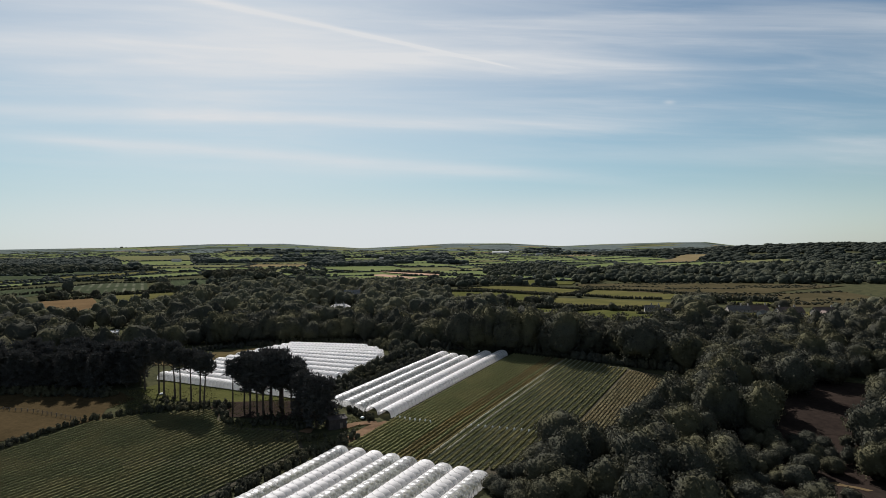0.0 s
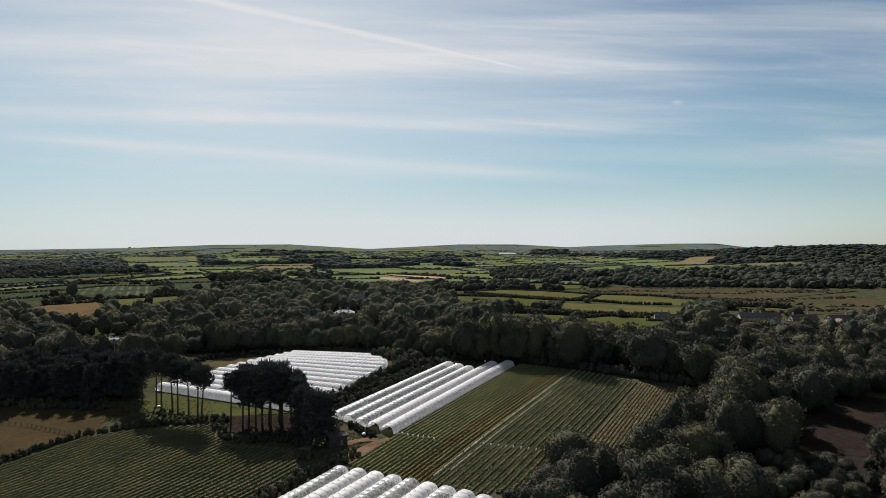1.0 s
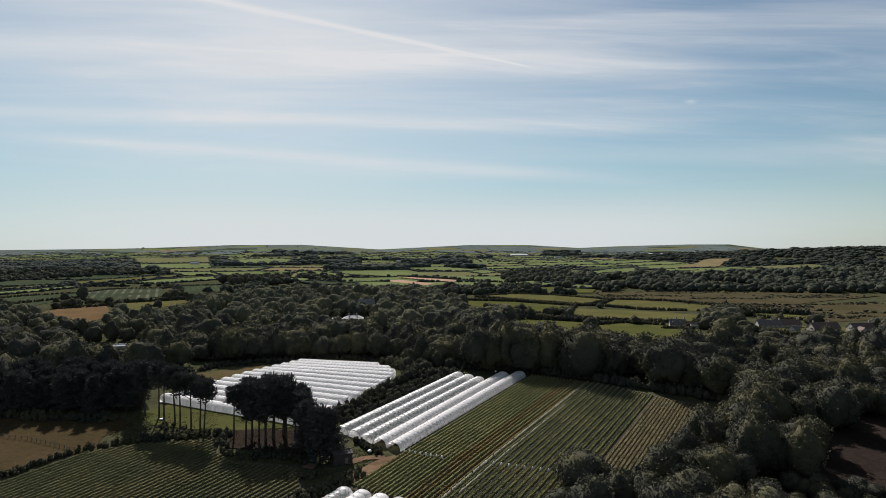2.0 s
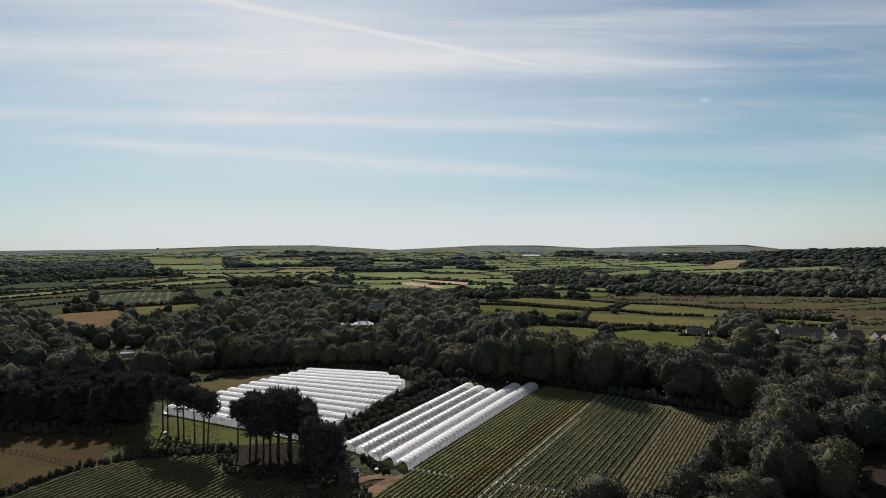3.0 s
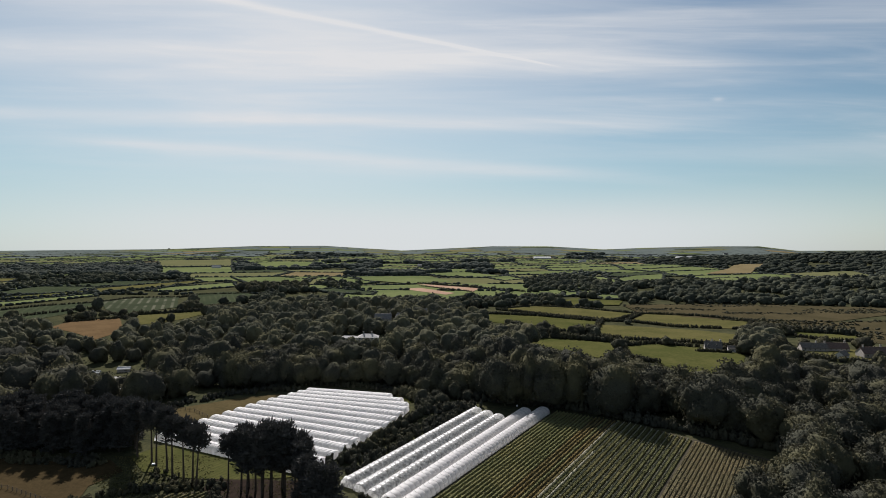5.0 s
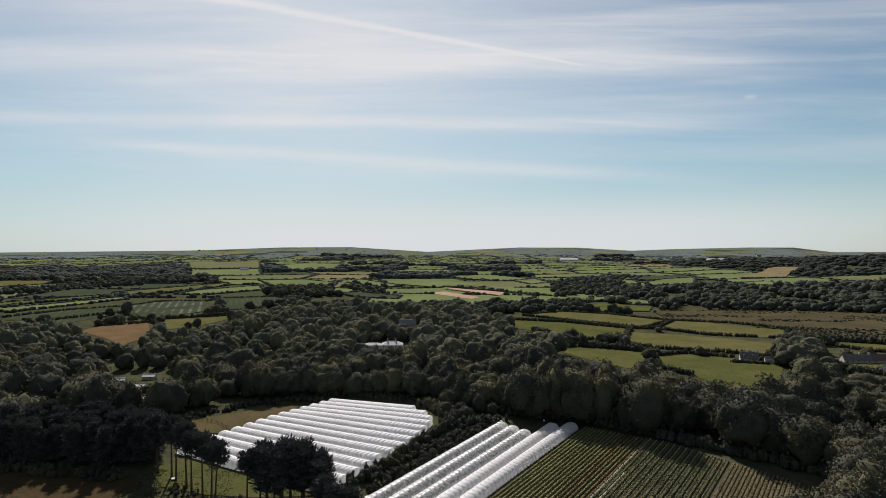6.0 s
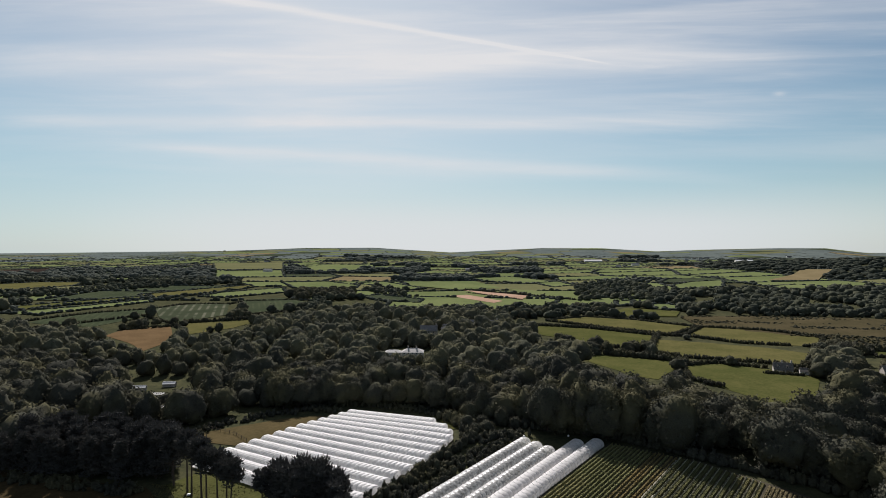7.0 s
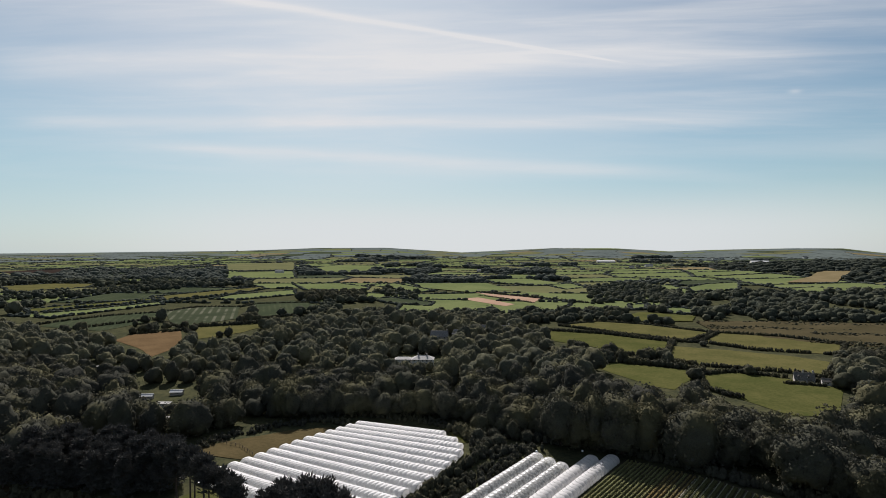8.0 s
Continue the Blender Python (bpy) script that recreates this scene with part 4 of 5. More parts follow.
        vs.append(np.column_stack([v[:, 0] * c - v[:, 1] * sn + x, v[:, 0] * sn + v[:, 1] * c + y, v[:, 2] * s * q + height(x, y)]))
        ts.append(t + n)
        ix.append(i)
        n += len(v)
    if not vs:
        return
    ob = new(name, fast_mesh(name, np.concatenate(vs), np.concatenate(ts), mats, np.concatenate(ix), True))
    tagged(ob, label, "woodland", kind="stuff")


WOOD_FAR = [wood_template(s, w, -3, t, 13, 85, 0.62, 3) for s, w, t in ((16, 15, 13.5), (17, 13, 12), (18, 16.5, 13), (19, 12, 14.5))]
WOOD = [wood_template(s, w, l, t, c, 235, 0.53, 3) for s, w, l, t, c in ((11, 15, -3, 14, 17), (12, 13, -3, 12.5, 13), (13, 17, -3, 13.5, 20), (14, 12, -3, 15, 14), (15, 15, -3, 11, 18))]
rng = np.random.RandomState(21)
spots = []
for x, y in scatter(rng, -620, 420, 236, 690, 12.2, 0.46):
    if not -1.08 * y - 25 < x < 0.79 * y + 25 or not wooded(x, y, 6.0) or not clear_of_houses(x, y):
        continue
    if y < 345 and 2 < x < 230 or y < 338 and -62 < x < 4:
        continue
    if x < -250 and y > 545 and rng.rand() < 0.8:
        continue
    if y > 640 and x > -20:
        continue
    if y > 600 and rng.rand() < 0.25:
        continue
    s = rng.uniform(0.6, 1.3) if y > 400 else rng.uniform(0.75, 1.5)
    if y < 392 and -125 < x < -15:
        s = rng.uniform(0.95, 1.2)
    if y < 410 and 15 < x < 190:
        s = rng.uniform(1.15, 1.65) if x < 0.43 * y else rng.uniform(0.8, 1.05)
    if -345 < x < -190 and 380 < y < 520:
        s *= 0.75
    q = rng.uniform(0.8, 1.1)
    # trees are cut down to fit under the camera's sightline
    top = sightline_height(x, y, 13 * s * q)
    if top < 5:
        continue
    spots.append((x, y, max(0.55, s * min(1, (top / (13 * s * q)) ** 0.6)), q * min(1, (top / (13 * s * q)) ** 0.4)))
near_spots = [p for p in spots if p[1] < 430]
plant_many("woodland", "dense broadleaf wood with rounded dark green crowns", near_spots, WOOD, [M_LEAF, M_BARK], rng)
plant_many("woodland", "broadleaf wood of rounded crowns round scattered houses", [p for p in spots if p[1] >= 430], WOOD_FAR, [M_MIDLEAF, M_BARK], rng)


# ---- hedges ----
def hedge(pts, wide, tall, label, mat=None, gap=1.4, seed=0, tuft=0.4, per=11):
    r = np.random.RandomState(seed)
    pieces = []
    ball = 0.7 * min(wide * 0.5, max(tall * 0.55, gap * 0.6))
    for (x0, y0), (x1, y1) in zip(pts[:-1], pts[1:]):
        l = math.hypot(x1 - x0, y1 - y0)
        for k in range(max(1, int(l / gap))):
            f = (k + r.uniform(0, 1)) / max(1, int(l / gap))
            for _ in range(max(2, round(wide / 3.5))):
                x, y = x0 + (x1 - x0) * f + r.uniform(-1, 1) * max(0.4, wide * 0.5 - ball * 0.7), y0 + (y1 - y0) * f + r.uniform(-1, 1) * max(0.4, wide * 0.5 - ball * 0.7)
                h = tall * r.uniform(0.45, 1.3) if wide > 5 else tall * r.uniform(0.7, 1.2)
                b = ball * r.uniform(0.5, 1.3)
                pieces += leafy_ball(r, np.array([x, y, height(x, y) + h * 0.42]), np.array([b, b, h * 0.58]), per, tuft)
    v, t = joined(pieces)
    o = np.array([pts[0][0], pts[0][1], height(*pts[0])])
    ob = new("hedge", fast_mesh("hedge", v - o, t, [mat or M_LEAF2], smooth=True))
    ob.location = o
    return tagged(ob, label, "hedge")


hedge([(-56, 258), (-44, 275), (-33, 300), (-25, 322), (-28, 342)], 7, 4.0, "thick overgrown hedge between two blocks of tunnels", None, 1.5, 1)
hedge([(-50, 262), (-36, 284), (-18, 312)], 5, 2.6, "low scrubby hedge beside the tunnels", None, 1.4, 2)
hedge([farm(-135.5, 60), farm(-135.5, 145)], 4.5, 2.6, "dark hedge between crop field and tunnels", None, 1.4, 3)
hedge([farm(-138.5, 80), farm(-138.5, 147)], 4, 1.8, "strip of dark brambles along the crop field", None, 1.4, 33)
hedge([farm(-176, 162), farm(-160, 168), farm(-153, 166)], 7, 1.5, "shaded brambles between pine trunks", None, 1.3, 34)
hedge([farm(-229, 60), farm(-229, 128), farm(-220, 143), farm(-205, 156)], 3.5, 1.9, "low dark hedge along a straw paddock", None, 1.3, 4)
hedge([farm(-220, 146), farm(-197, 166), farm(-190, 157), farm(-178, 154)], 5, 2.2, "dark scrub under the pine trees", None, 1.4, 5)
hedge([farm(-176, 155), farm(-160, 163), farm(-152, 163)], 5, 1.8, "shaded scrub under the pine clump", None, 1.4, 6)
hedge([(-39, 236), (-34, 231), (-28, 225)], 3.2, 1.9, "bushy green hedge in front of tunnel doors", M_LEAF2, 1.0, 7, 0.35, 30)
hedge([(112, 424), (97, 440), (103, 478), (126, 490), (156, 477)], 4.5, 2.6, "dark field hedge of hawthorn", None, 1.2, 8, 0.45)
hedge([(106, 480), (103, 491), (78, 502), (51, 510), (33, 497)], 6, 4.2, "overgrown hedge behind a small pasture", None, 1.2, 9, 0.5)
hedge([(168, 470), (182, 458), (190, 440)], 4, 3.0, "dark hedge beside a cottage garden", None, 1.2, 10, 0.5)
hedge([(-8, 644), (52, 633), (109, 602), (93, 541), (64, 538)], 4.5, 3.0, "dark field hedge of clipped thorn", None, 1.2, 11, 0.45)
hedge([(16, 678), (57, 711), (107, 694), (157, 652), (124, 606), (73, 632), (16, 676)], 4, 2.4, "dark hedge ringing a hay field", None, 1.2, 12, 0.45)
hedge([(134, 604), (161, 653), (210, 642), (250, 612), (227, 564), (214, 567)], 4, 2.6, "clipped dark hedge ringing a field", None, 1.2, 13, 0.45)
hedge([(206, 568), (170, 576), (134, 603), (107, 604)], 4, 2.6, "dark hedge between two fields", None, 1.2, 14, 0.45)
hedge([(90, 522), (105, 584), (112, 600)], 5, 3.0, "dark hedge with thorn bushes", None, 1.2, 15, 0.5)
hedge([(92, 520), (114, 506), (165, 493), (180, 478)], 5, 2.6, "dark hedge with garden shrubs", None, 1.2, 51, 0.5)
hedge([(222, 563), (206, 520), (180, 482)], 6, 4.0, "overgrown hedge by the lane", None, 1.3, 16, 0.5)
hedge([(-376, 566), (-343, 592), (-316, 560), (-300, 520)], 6, 3.2, "dark hedge beside a barley field", None, 1.8, 17, 0.6)
hedge([(-518, 598), (-484, 669), (-447, 702), (-441, 762), (-385, 774)], 5, 2.4, "dark hedge round leaf crops", None, 1.8, 18, 0.6)
hedge([(-470, 558), (-452, 588), (-420, 650), (-357, 604), (-310, 628)], 5, 2.4, "dark hedge between crop fields", None, 1.8, 19, 0.6)
hedge([(-387, 772), (-384, 808), (-306, 844), (-258, 760), (-308, 662)], 5, 2.6, "dark hedge round a striped crop", None, 1.8, 20, 0.6)
hedge([(-346, 610), (-278, 646), (-256, 588)], 6, 4.0, "dark hedge over a meadow", None, 1.8, 21, 0.6)

hedge([(-100, 985), (-66, 950), (-12, 884)], 4, 2.2, "dark hedge between harvested strips", None, 2.0, 52, 0.6)
hedge([(-110, 1040), (-4, 950), (60, 896)], 5, 3.5, "dark hedge behind a harvested field", None, 2.4, 53, 0.7)

MOORS = [p for p in OPEN if p[0] in ((159, 731), (250, 598))]


BRIGHT = next(p for p in OPEN if p[0] == (250, 532))


def wooded_moor(x, y):
    return any(inside(x, y, p) for p in MOORS)


# shrubs added to darken strips that only lie in the trees' shade
hedge([(-119, 360), (-92, 366), (-60, 362), (-38, 352)], 9, 1.8, "added undergrowth standing in for shade at the wood's edge", M_LEAF, 1.2, 22, 0.4, 11)
hedge([(-28, 346), (-8, 345), (12, 342), (34, 336)], 11, 4.0, "added undergrowth standing in for shade behind the tunnel ends", M_LEAF, 1.2, 23, 0.5, 12)
hedge([(32, 336), (66, 316), (96, 298), (124, 279), (150, 266)], 7, 4.0, "added undergrowth standing in for shade under tall trees", M_LEAF, 1.0, 24, 0.5, 12)
hedge([(-200, 258), (-165, 256), (-140, 254)], 8, 2.6, "added shrubs standing in for shade under tall conifers", M_LEAF, 1.0, 25, 0.5, 20)
hedge([(-118, 250), (-100, 240), (-88, 236)], 6, 1.4, "low bramble scrub under the pines", None, 1.4, 26, 0.4)

# the strip beside the tunnel is part shade, part bushes; brambles stand for both
hedge([farm(-167.5, 196), farm(-167.5, 240), farm(-167, 282)], 6, 2.4, "brambles filling a dark shaded strip beside a tunnel", M_LEAF, 1.2, 45, 0.45)
hedge([(-42, 350), (-30, 338), (-27, 324)], 8, 4.5, "dark bushes between two tunnel blocks", M_LEAF, 1.1, 46, 0.5)
hedge([(-153, 308), (-146, 326), (-126, 344), (-106, 354), (-96, 352)], 8, 2.4, "dark bushes between meadow and woods", M_LEAF, 1.1, 42, 0.4, 11)
hedge([(-23, 318), (-12, 326), (-2, 331)], 9, 3.0, "dark brambles beyond the tunnel end", M_LEAF, 1.1, 48, 0.4, 11)
hedge([(248, 530), (262, 513), (284, 508)], 3.5, 2.4, "low hedge in front of a bright field", None, 1.2, 43, 0.5)
hedge([(246, 536), (258, 556), (284, 548), (300, 538)], 7, 5.0, "tall dark hedge behind a bright field", None, 1.2, 44, 0.5)
hedge([farm(-37, 290), farm(-44, 252), farm(-56, 213), farm(-64, 190)], 4.5, 2.6, "dark scrub along the crop field edge", M_LEAF, 1.2, 47, 0.45)
hedge([farm(-137, 143), farm(-135, 155), farm(-133.5, 166)], 7, 2.2, "dark brambles beside the near tunnels", M_LEAF, 1.1, 49, 0.4)
hedge([(-58, 208), (-50, 207), (-44, 209)], 5, 1.6, "shaded brambles in front of a store shed", M_LEAF, 1.1, 50, 0.4)
hedge([(148, 461.5), (158, 460), (170, 457)], 2.6, 2.1, "garden hedge in front of a cottage", None, 0.9, 41, 0.4)

# field trees standing along the hedges
rng = np.random.RandomState(31)
spots = []
for x, y, n, spread in ((33, 553, 7, 9), (50, 535, 6, 7), (80, 528, 8, 8), (90, 470, 4, 7), (138, 474, 4, 7), (182, 455, 5, 7), (222, 448, 3, 6), (250, 444, 3, 6), (300, 446, 4, 8), (268, 474, 6, 14), (240, 482, 5, 12), (205, 468, 4, 7), (192, 478, 10, 11), (208, 505, 10, 12), (230, 545, 10, 12), (250, 580, 10, 10), (205, 440, 4, 9), (-315, 625, 6, 12), (-306, 650, 5, 10), (-345, 600, 4, 12),
                        (-372, 580, 8, 16), (-400, 622, 3, 20), (-450, 560, 3, 20), (-300, 580, 8, 18), (-270, 620, 8, 20), (-470, 640, 1, 5), (-230, 640, 10, 26), (-200, 680, 12, 30), (-150, 700, 14, 32), (-90, 710, 14, 30), (-30, 700, 12, 24), (0, 740, 10, 26), (60, 770, 10, 26), (-412, 690, 4, 8), (-330, 720, 4, 8), (-308, 655, 5, 8)):
    for _ in range(n):
        px, py = x + rng.normal(0, spread * 0.6), y + rng.normal(0, spread * 0.6)
        if wooded(px, py, 1.5):
            spots.append((px, py, rng.uniform(0.55, 0.95), rng.uniform(0.75, 1.0)))
# a round copse in the valley fields
for _ in range(75):
    a, q = rng.uniform(0, 2 * math.pi), math.sqrt(rng.uniform(0, 1))
    spots.append((-308 + math.cos(a) * 48 * q, 905 + math.sin(a) * 62 * q, rng.uniform(0.8, 1.1), 1.0))
plant_many("hedgerow_trees", "broadleaf trees standing along field hedges", spots, WOOD_FAR, [M_LEAF2, M_BARK], rng)

# bushes over the brown moor
BUSH = [wood_template(s, 9, -0.5, 7, 2, 3, 1.4, 1) for s in (81, 82, 83)]
bush_spots = []
for x, y in scatter(rng, 150, 480, 500, 815, 4.2):
    if noise.noise(Vector((x * 0.009, y * 0.05, 2.0))) + 0.5 * noise.noise(Vector((x * 0.04, y * 0.12, 5.0))) > 0.16 and wooded(x, y, 1.0) is False and not inside(x, y, BRIGHT) and wooded_moor(x, y):
        bush_spots.append((x, y, rng.uniform(0.2, 0.5), rng.uniform(0.4, 0.8)))
plant_many("moor_bushes", "low dark bushes scattered over brown moor", bush_spots, BUSH, [M_LEAF2, M_BARK], rng)

# ---- far country: patchwork of fields, hedgerows and woods ----
FAR_A = radians(11)
CELL = (165.0, 128.0)


def far_corner(i, j):
    r = random.Random(i * 7919 + j * 104729)
    x0, y0 = (i + r.uniform(-0.3, 0.3)) * CELL[0], (j + r.uniform(-0.3, 0.3)) * CELL[1]
    return x0 * math.cos(FAR_A) - y0 * math.sin(FAR_A), x0 * math.sin(FAR_A) + y0 * math.cos(FAR_A)


def before_field(x, y):
    """Ground between the camera and an open valley field, thinned of trees to fit the view."""
    d = math.hypot(x, y)
    return any(inside(x + x / d * k, y + y / d * k, p) for p in VALLEY_FIELDS for k in (25, 60, 95))


def in_sight(x, y):
    return 640 < y < 4700 and -1.13 * y - 80 < x < 0.82 * y + 80 and math.hypot(x, y) < 4650


def far_wood(x, y, r):
    """How likely the country is wooded there."""
    if math.exp(-(((x - 1250) / 650) ** 2 + ((y - 1750) / 550) ** 2)) > 0.22:
        return 0.97
    if x > 170 and 730 < y < 1120:
        return 1.0
    if -1300 < x < -560 and 980 < y < 1500:
        return 0.85
    if x < -440 and y < 980:
        return 0.0
    if x > 60 and 740 < y < 1150:
        return 0.4
    if -1500 < x < -560 and 800 < y < 1500 and -0.9 * y - 50 < x:
        return 0.52
    if -400 < x < 100 and 700 < y < 960:
        return 0.75 if y < 800 else 0.12
    if -700 < x < 0 and 1500 < y < 2200:
        return 0.28
    if math.hypot(x, y) > 3200:
        return 0.0
    return 0.06 if y < 2500 else 0.05


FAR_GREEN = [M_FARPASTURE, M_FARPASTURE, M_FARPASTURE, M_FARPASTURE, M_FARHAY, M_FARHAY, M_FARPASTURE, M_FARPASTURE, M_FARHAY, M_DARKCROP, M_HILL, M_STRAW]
rng = np.random.RandomState(77)
fv, ft, fm, n0 = [], [], [], 0
far_spots, near_far, hedge_bits = [], [], []
seen = set()
for j in range(3, 42):
    for i in range(-38, 32):
        q = [far_corner(i, j), far_corner(i + 1, j), far_corner(i + 1, j + 1), far_corner(i, j + 1)]
        cx, cy = sum(p[0] for p in q) / 4, sum(p[1] for p in q) / 4
        if not in_sight(cx, cy):
            continue
        r = random.Random(i * 31 + j * 977)
        taken = any(inside(cx, cy, p) for p in OPEN) or cy < 760
        woods = r.random() < far_wood(cx, cy, r)
        gap = 13.0 + max(0, cy - 800) * 0.012
        if woods or cy < 760:
            pts = scatter(rng, min(p[0] for p in q), max(p[0] for p in q), min(p[1] for p in q), max(p[1] for p in q), gap)
            for x, y in pts:
                if not inside(x, y, q) or not wooded(x, y, 5) or y < 690:
                    continue
                if cy < 760 and (x > 130 and y < 736 or x < -260):
                    continue
                if -150 < x < 75 and 800 < y < 905 and rng.rand() < 0.8:
                    continue
                if before_field(x, y) and rng.rand() < 0.85:
                    continue
                if noise.noise(Vector((x * 0.012, y * 0.008, 4.0))) > (0.2 if x < 170 else 0.32):
                    continue
                (near_far if y < 1150 else far_spots).append((x, y, (0.55 if -150 < x < 75 and 770 < y < 905 else 1.0) * gap / 12.0 * rng.uniform(0.55, 1.4) * (1.0 if y < 1150 else 1.1), rng.uniform(0.75, 1.05) * (12.0 / gap) ** 0.6))
        elif not taken:
            k = 5
            for a in range(k + 1):
                for b in range(k + 1):
                    fa, fb = 0.015 + 0.97 * a / k, 0.015 + 0.97 * b / k
                    x = (q[0][0] * (1 - fa) + q[1][0] * fa) * (1 - fb) + (q[3][0] * (1 - fa) + q[2][0] * fa) * fb
                    y = (q[0][1] * (1 - fa) + q[1][1] * fa) * (1 - fb) + (q[3][1] * (1 - fa) + q[2][1] * fa) * fb
                    fv.append((x, y, height(x, y) + 0.1 + 0.0009 * y))
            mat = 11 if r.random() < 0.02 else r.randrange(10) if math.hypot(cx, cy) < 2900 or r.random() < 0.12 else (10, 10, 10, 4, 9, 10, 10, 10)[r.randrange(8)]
            for a in range(k):
                for b in range(k):
                    o = n0 + a * (k + 1) + b
                    ft += [(o, o + k + 1, o + k + 2), (o, o + k + 2, o + 1)]
                    fm += [mat, mat]
            n0 += (k + 1) ** 2
        for p0, p1 in ((q[0], q[1]), (q[1], q[2]), (q[2], q[3]), (q[3], q[0])):
            key = tuple(sorted((p0, p1)))
            if key in seen or r.random() < 0.12:
                continue
            seen.add(key)
            l = math.hypot(p1[0] - p0[0], p1[1] - p0[1])
            step = 6.0 + max(0, cy - 800) * 0.0065
            for f in np.arange(0, 1, step / l):
                x, y = p0[0] + (p1[0] - p0[0]) * f + rng.normal(0, 1), p0[1] + (p1[1] - p0[1]) * f + rng.normal(0, 1)
                if y < 780 or rng.rand() < 0.1 or not wooded(x, y, 0.5) or math.hypot(x, y) > 4400:
                    continue
                if rng.rand() < (0.2 if y < 2800 else 0.04):
                    (near_far if y < 1150 else far_spots).append((x, y, rng.uniform(0.5, 0.9), 0.8))
                hedge_bits.append((x, y, step * 0.62, rng.uniform(1.4, 2.8) * (1 + max(0, min(y, 2800) - 1500) * 0.0003) * (0.6 if math.hypot(x, y) > 3200 else 1)))
for poly in VALLEY_FIELDS:
    for p0, p1 in zip(poly, poly[1:] + poly[:1]):
        l = math.hypot(p1[0] - p0[0], p1[1] - p0[1])
        for f in np.arange(0, 1, 5.0 / l):
            x, y = p0[0] + (p1[0] - p0[0]) * f + rng.normal(0, 1.2), p0[1] + (p1[1] - p0[1]) * f + rng.normal(0, 1.2)
            if rng.rand() > 0.12:
                hedge_bits.append((x, y, 3.6, rng.uniform(1.2, 2.4)))
            if rng.rand() < 0.05:
                near_far.append((x, y, rng.uniform(0.4, 0.7), 0.8))
FAR_WOODS = [
    [(-669, 701), (-859, 882), (-762, 917), (-742, 1063), (-673, 1117), (-626, 1027), (-701, 876), (-599, 730)],
    [(-1092, 1102), (-1246, 1250), (-1132, 1225), (-1167, 1378), (-1212, 1832), (-1160, 2071), (-801, 1456), (-801, 1273), (-535, 1170), (-667, 1089), (-872, 1119), (-974, 1103)],
    [(-275, 999), (-282, 1133), (-202, 1010), (-184, 910), (-230, 938)],
    [(58, 877), (76, 1142), (183, 1355), (276, 1371), (217, 1067), (291, 1075), (260, 941), (197, 877), (162, 892), (114, 914)],
    [(-119, 752), (-68, 776), (-1, 786), (25, 774), (-1, 719), (-97, 695)],
]
for poly in FAR_WOODS:
    for x, y in scatter(rng, min(p[0] for p in poly), max(p[0] for p in poly), min(p[1] for p in poly), max(p[1] for p in poly), 14.5):
        if inside(x, y, poly) and wooded(x, y, 3) and noise.noise(Vector((x * 0.011, y * 0.006, 9.0))) < 0.14 and not (before_field(x, y) and rng.rand() < 0.5):
            (near_far if y < 1250 else far_spots).append((x, y, rng.uniform(0.6, 1.25), rng.uniform(0.75, 1.0)))
far_spots += [(-2045, 3783, 1.6, 0.9), (-2020, 3790, 1.2, 0.8), (-2080, 3775, 1.0, 0.8)]
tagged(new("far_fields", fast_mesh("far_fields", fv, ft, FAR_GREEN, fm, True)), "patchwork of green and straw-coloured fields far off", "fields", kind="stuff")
FARTREE = [wood_template(s, 13, -2.5, 10.5, 7, 16, 1.0, 2) for s in (41, 42, 43, 44)]
TINY = []
for s in (51, 52, 53):
    r = np.random.RandomState(s)
    v, t = joined([lump(r, np.array([r.uniform(-2.5, 2.5), r.uniform(-2.5, 2.5), r.uniform(3.0, 5.0)]), np.array([4.6, 4.6, 4.6]), 1, 0.22) for _ in range(2)])
    TINY.append((v, t, np.zeros(len(t), int)))
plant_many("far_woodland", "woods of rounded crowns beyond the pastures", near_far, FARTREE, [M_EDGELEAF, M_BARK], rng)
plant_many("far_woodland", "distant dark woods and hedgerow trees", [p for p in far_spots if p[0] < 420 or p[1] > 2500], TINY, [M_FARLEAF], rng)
plant_many("far_woodland", "dark wood covering a far hillside", [(p[0], p[1], p[2] * 0.8, p[3] * 0.85) for p in far_spots if p[0] >= 420 and p[1] <= 2500], TINY, [M_HILLLEAF], rng)
hv, ht = joined([lump(rng, np.array([x, y, height(x, y) + h * 0.7]), np.array([w, w * 0.8, h]), 1, 0.25) for x, y, w, h in hedge_bits])
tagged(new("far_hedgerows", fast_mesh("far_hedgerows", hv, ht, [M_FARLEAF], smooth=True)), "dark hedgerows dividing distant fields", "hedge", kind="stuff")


# ---- pines ----
def needle_ball(r, centre, radius, count):
    """A small core bristling with long narrow sprays."""
    d = r.normal(0, 1, (count, 3))
    d[:, 2] += 0.5
    d /= np.linalg.norm(d, axis=1)[:, None]
    side = np.cross(d, r.normal(0, 1, (count, 3)))
    side /= np.linalg.norm(side, axis=1)[:, None] + 1e-9
    long, wide = r.uniform(0.6, 1.7, (count, 1)), r.uniform(0.14, 0.32, (count, 1))
    root = centre + d * radius * 0.6
    tip = centre + d * (radius + long) + [0, 0, 0.4]
    mid = (root + tip) / 2
    quad = np.stack([root, mid - side * wide, tip, mid + side * wide], 1)
    base = np.arange(count)[:, None] * 4
    tris = np.concatenate([base + [0, 1, 2], base + [0, 2, 3]], 1).reshape(-1, 3)
    return [lump(r, centre, radius * 0.7, 1, 0.3), (quad.reshape(-1, 3), tris)]


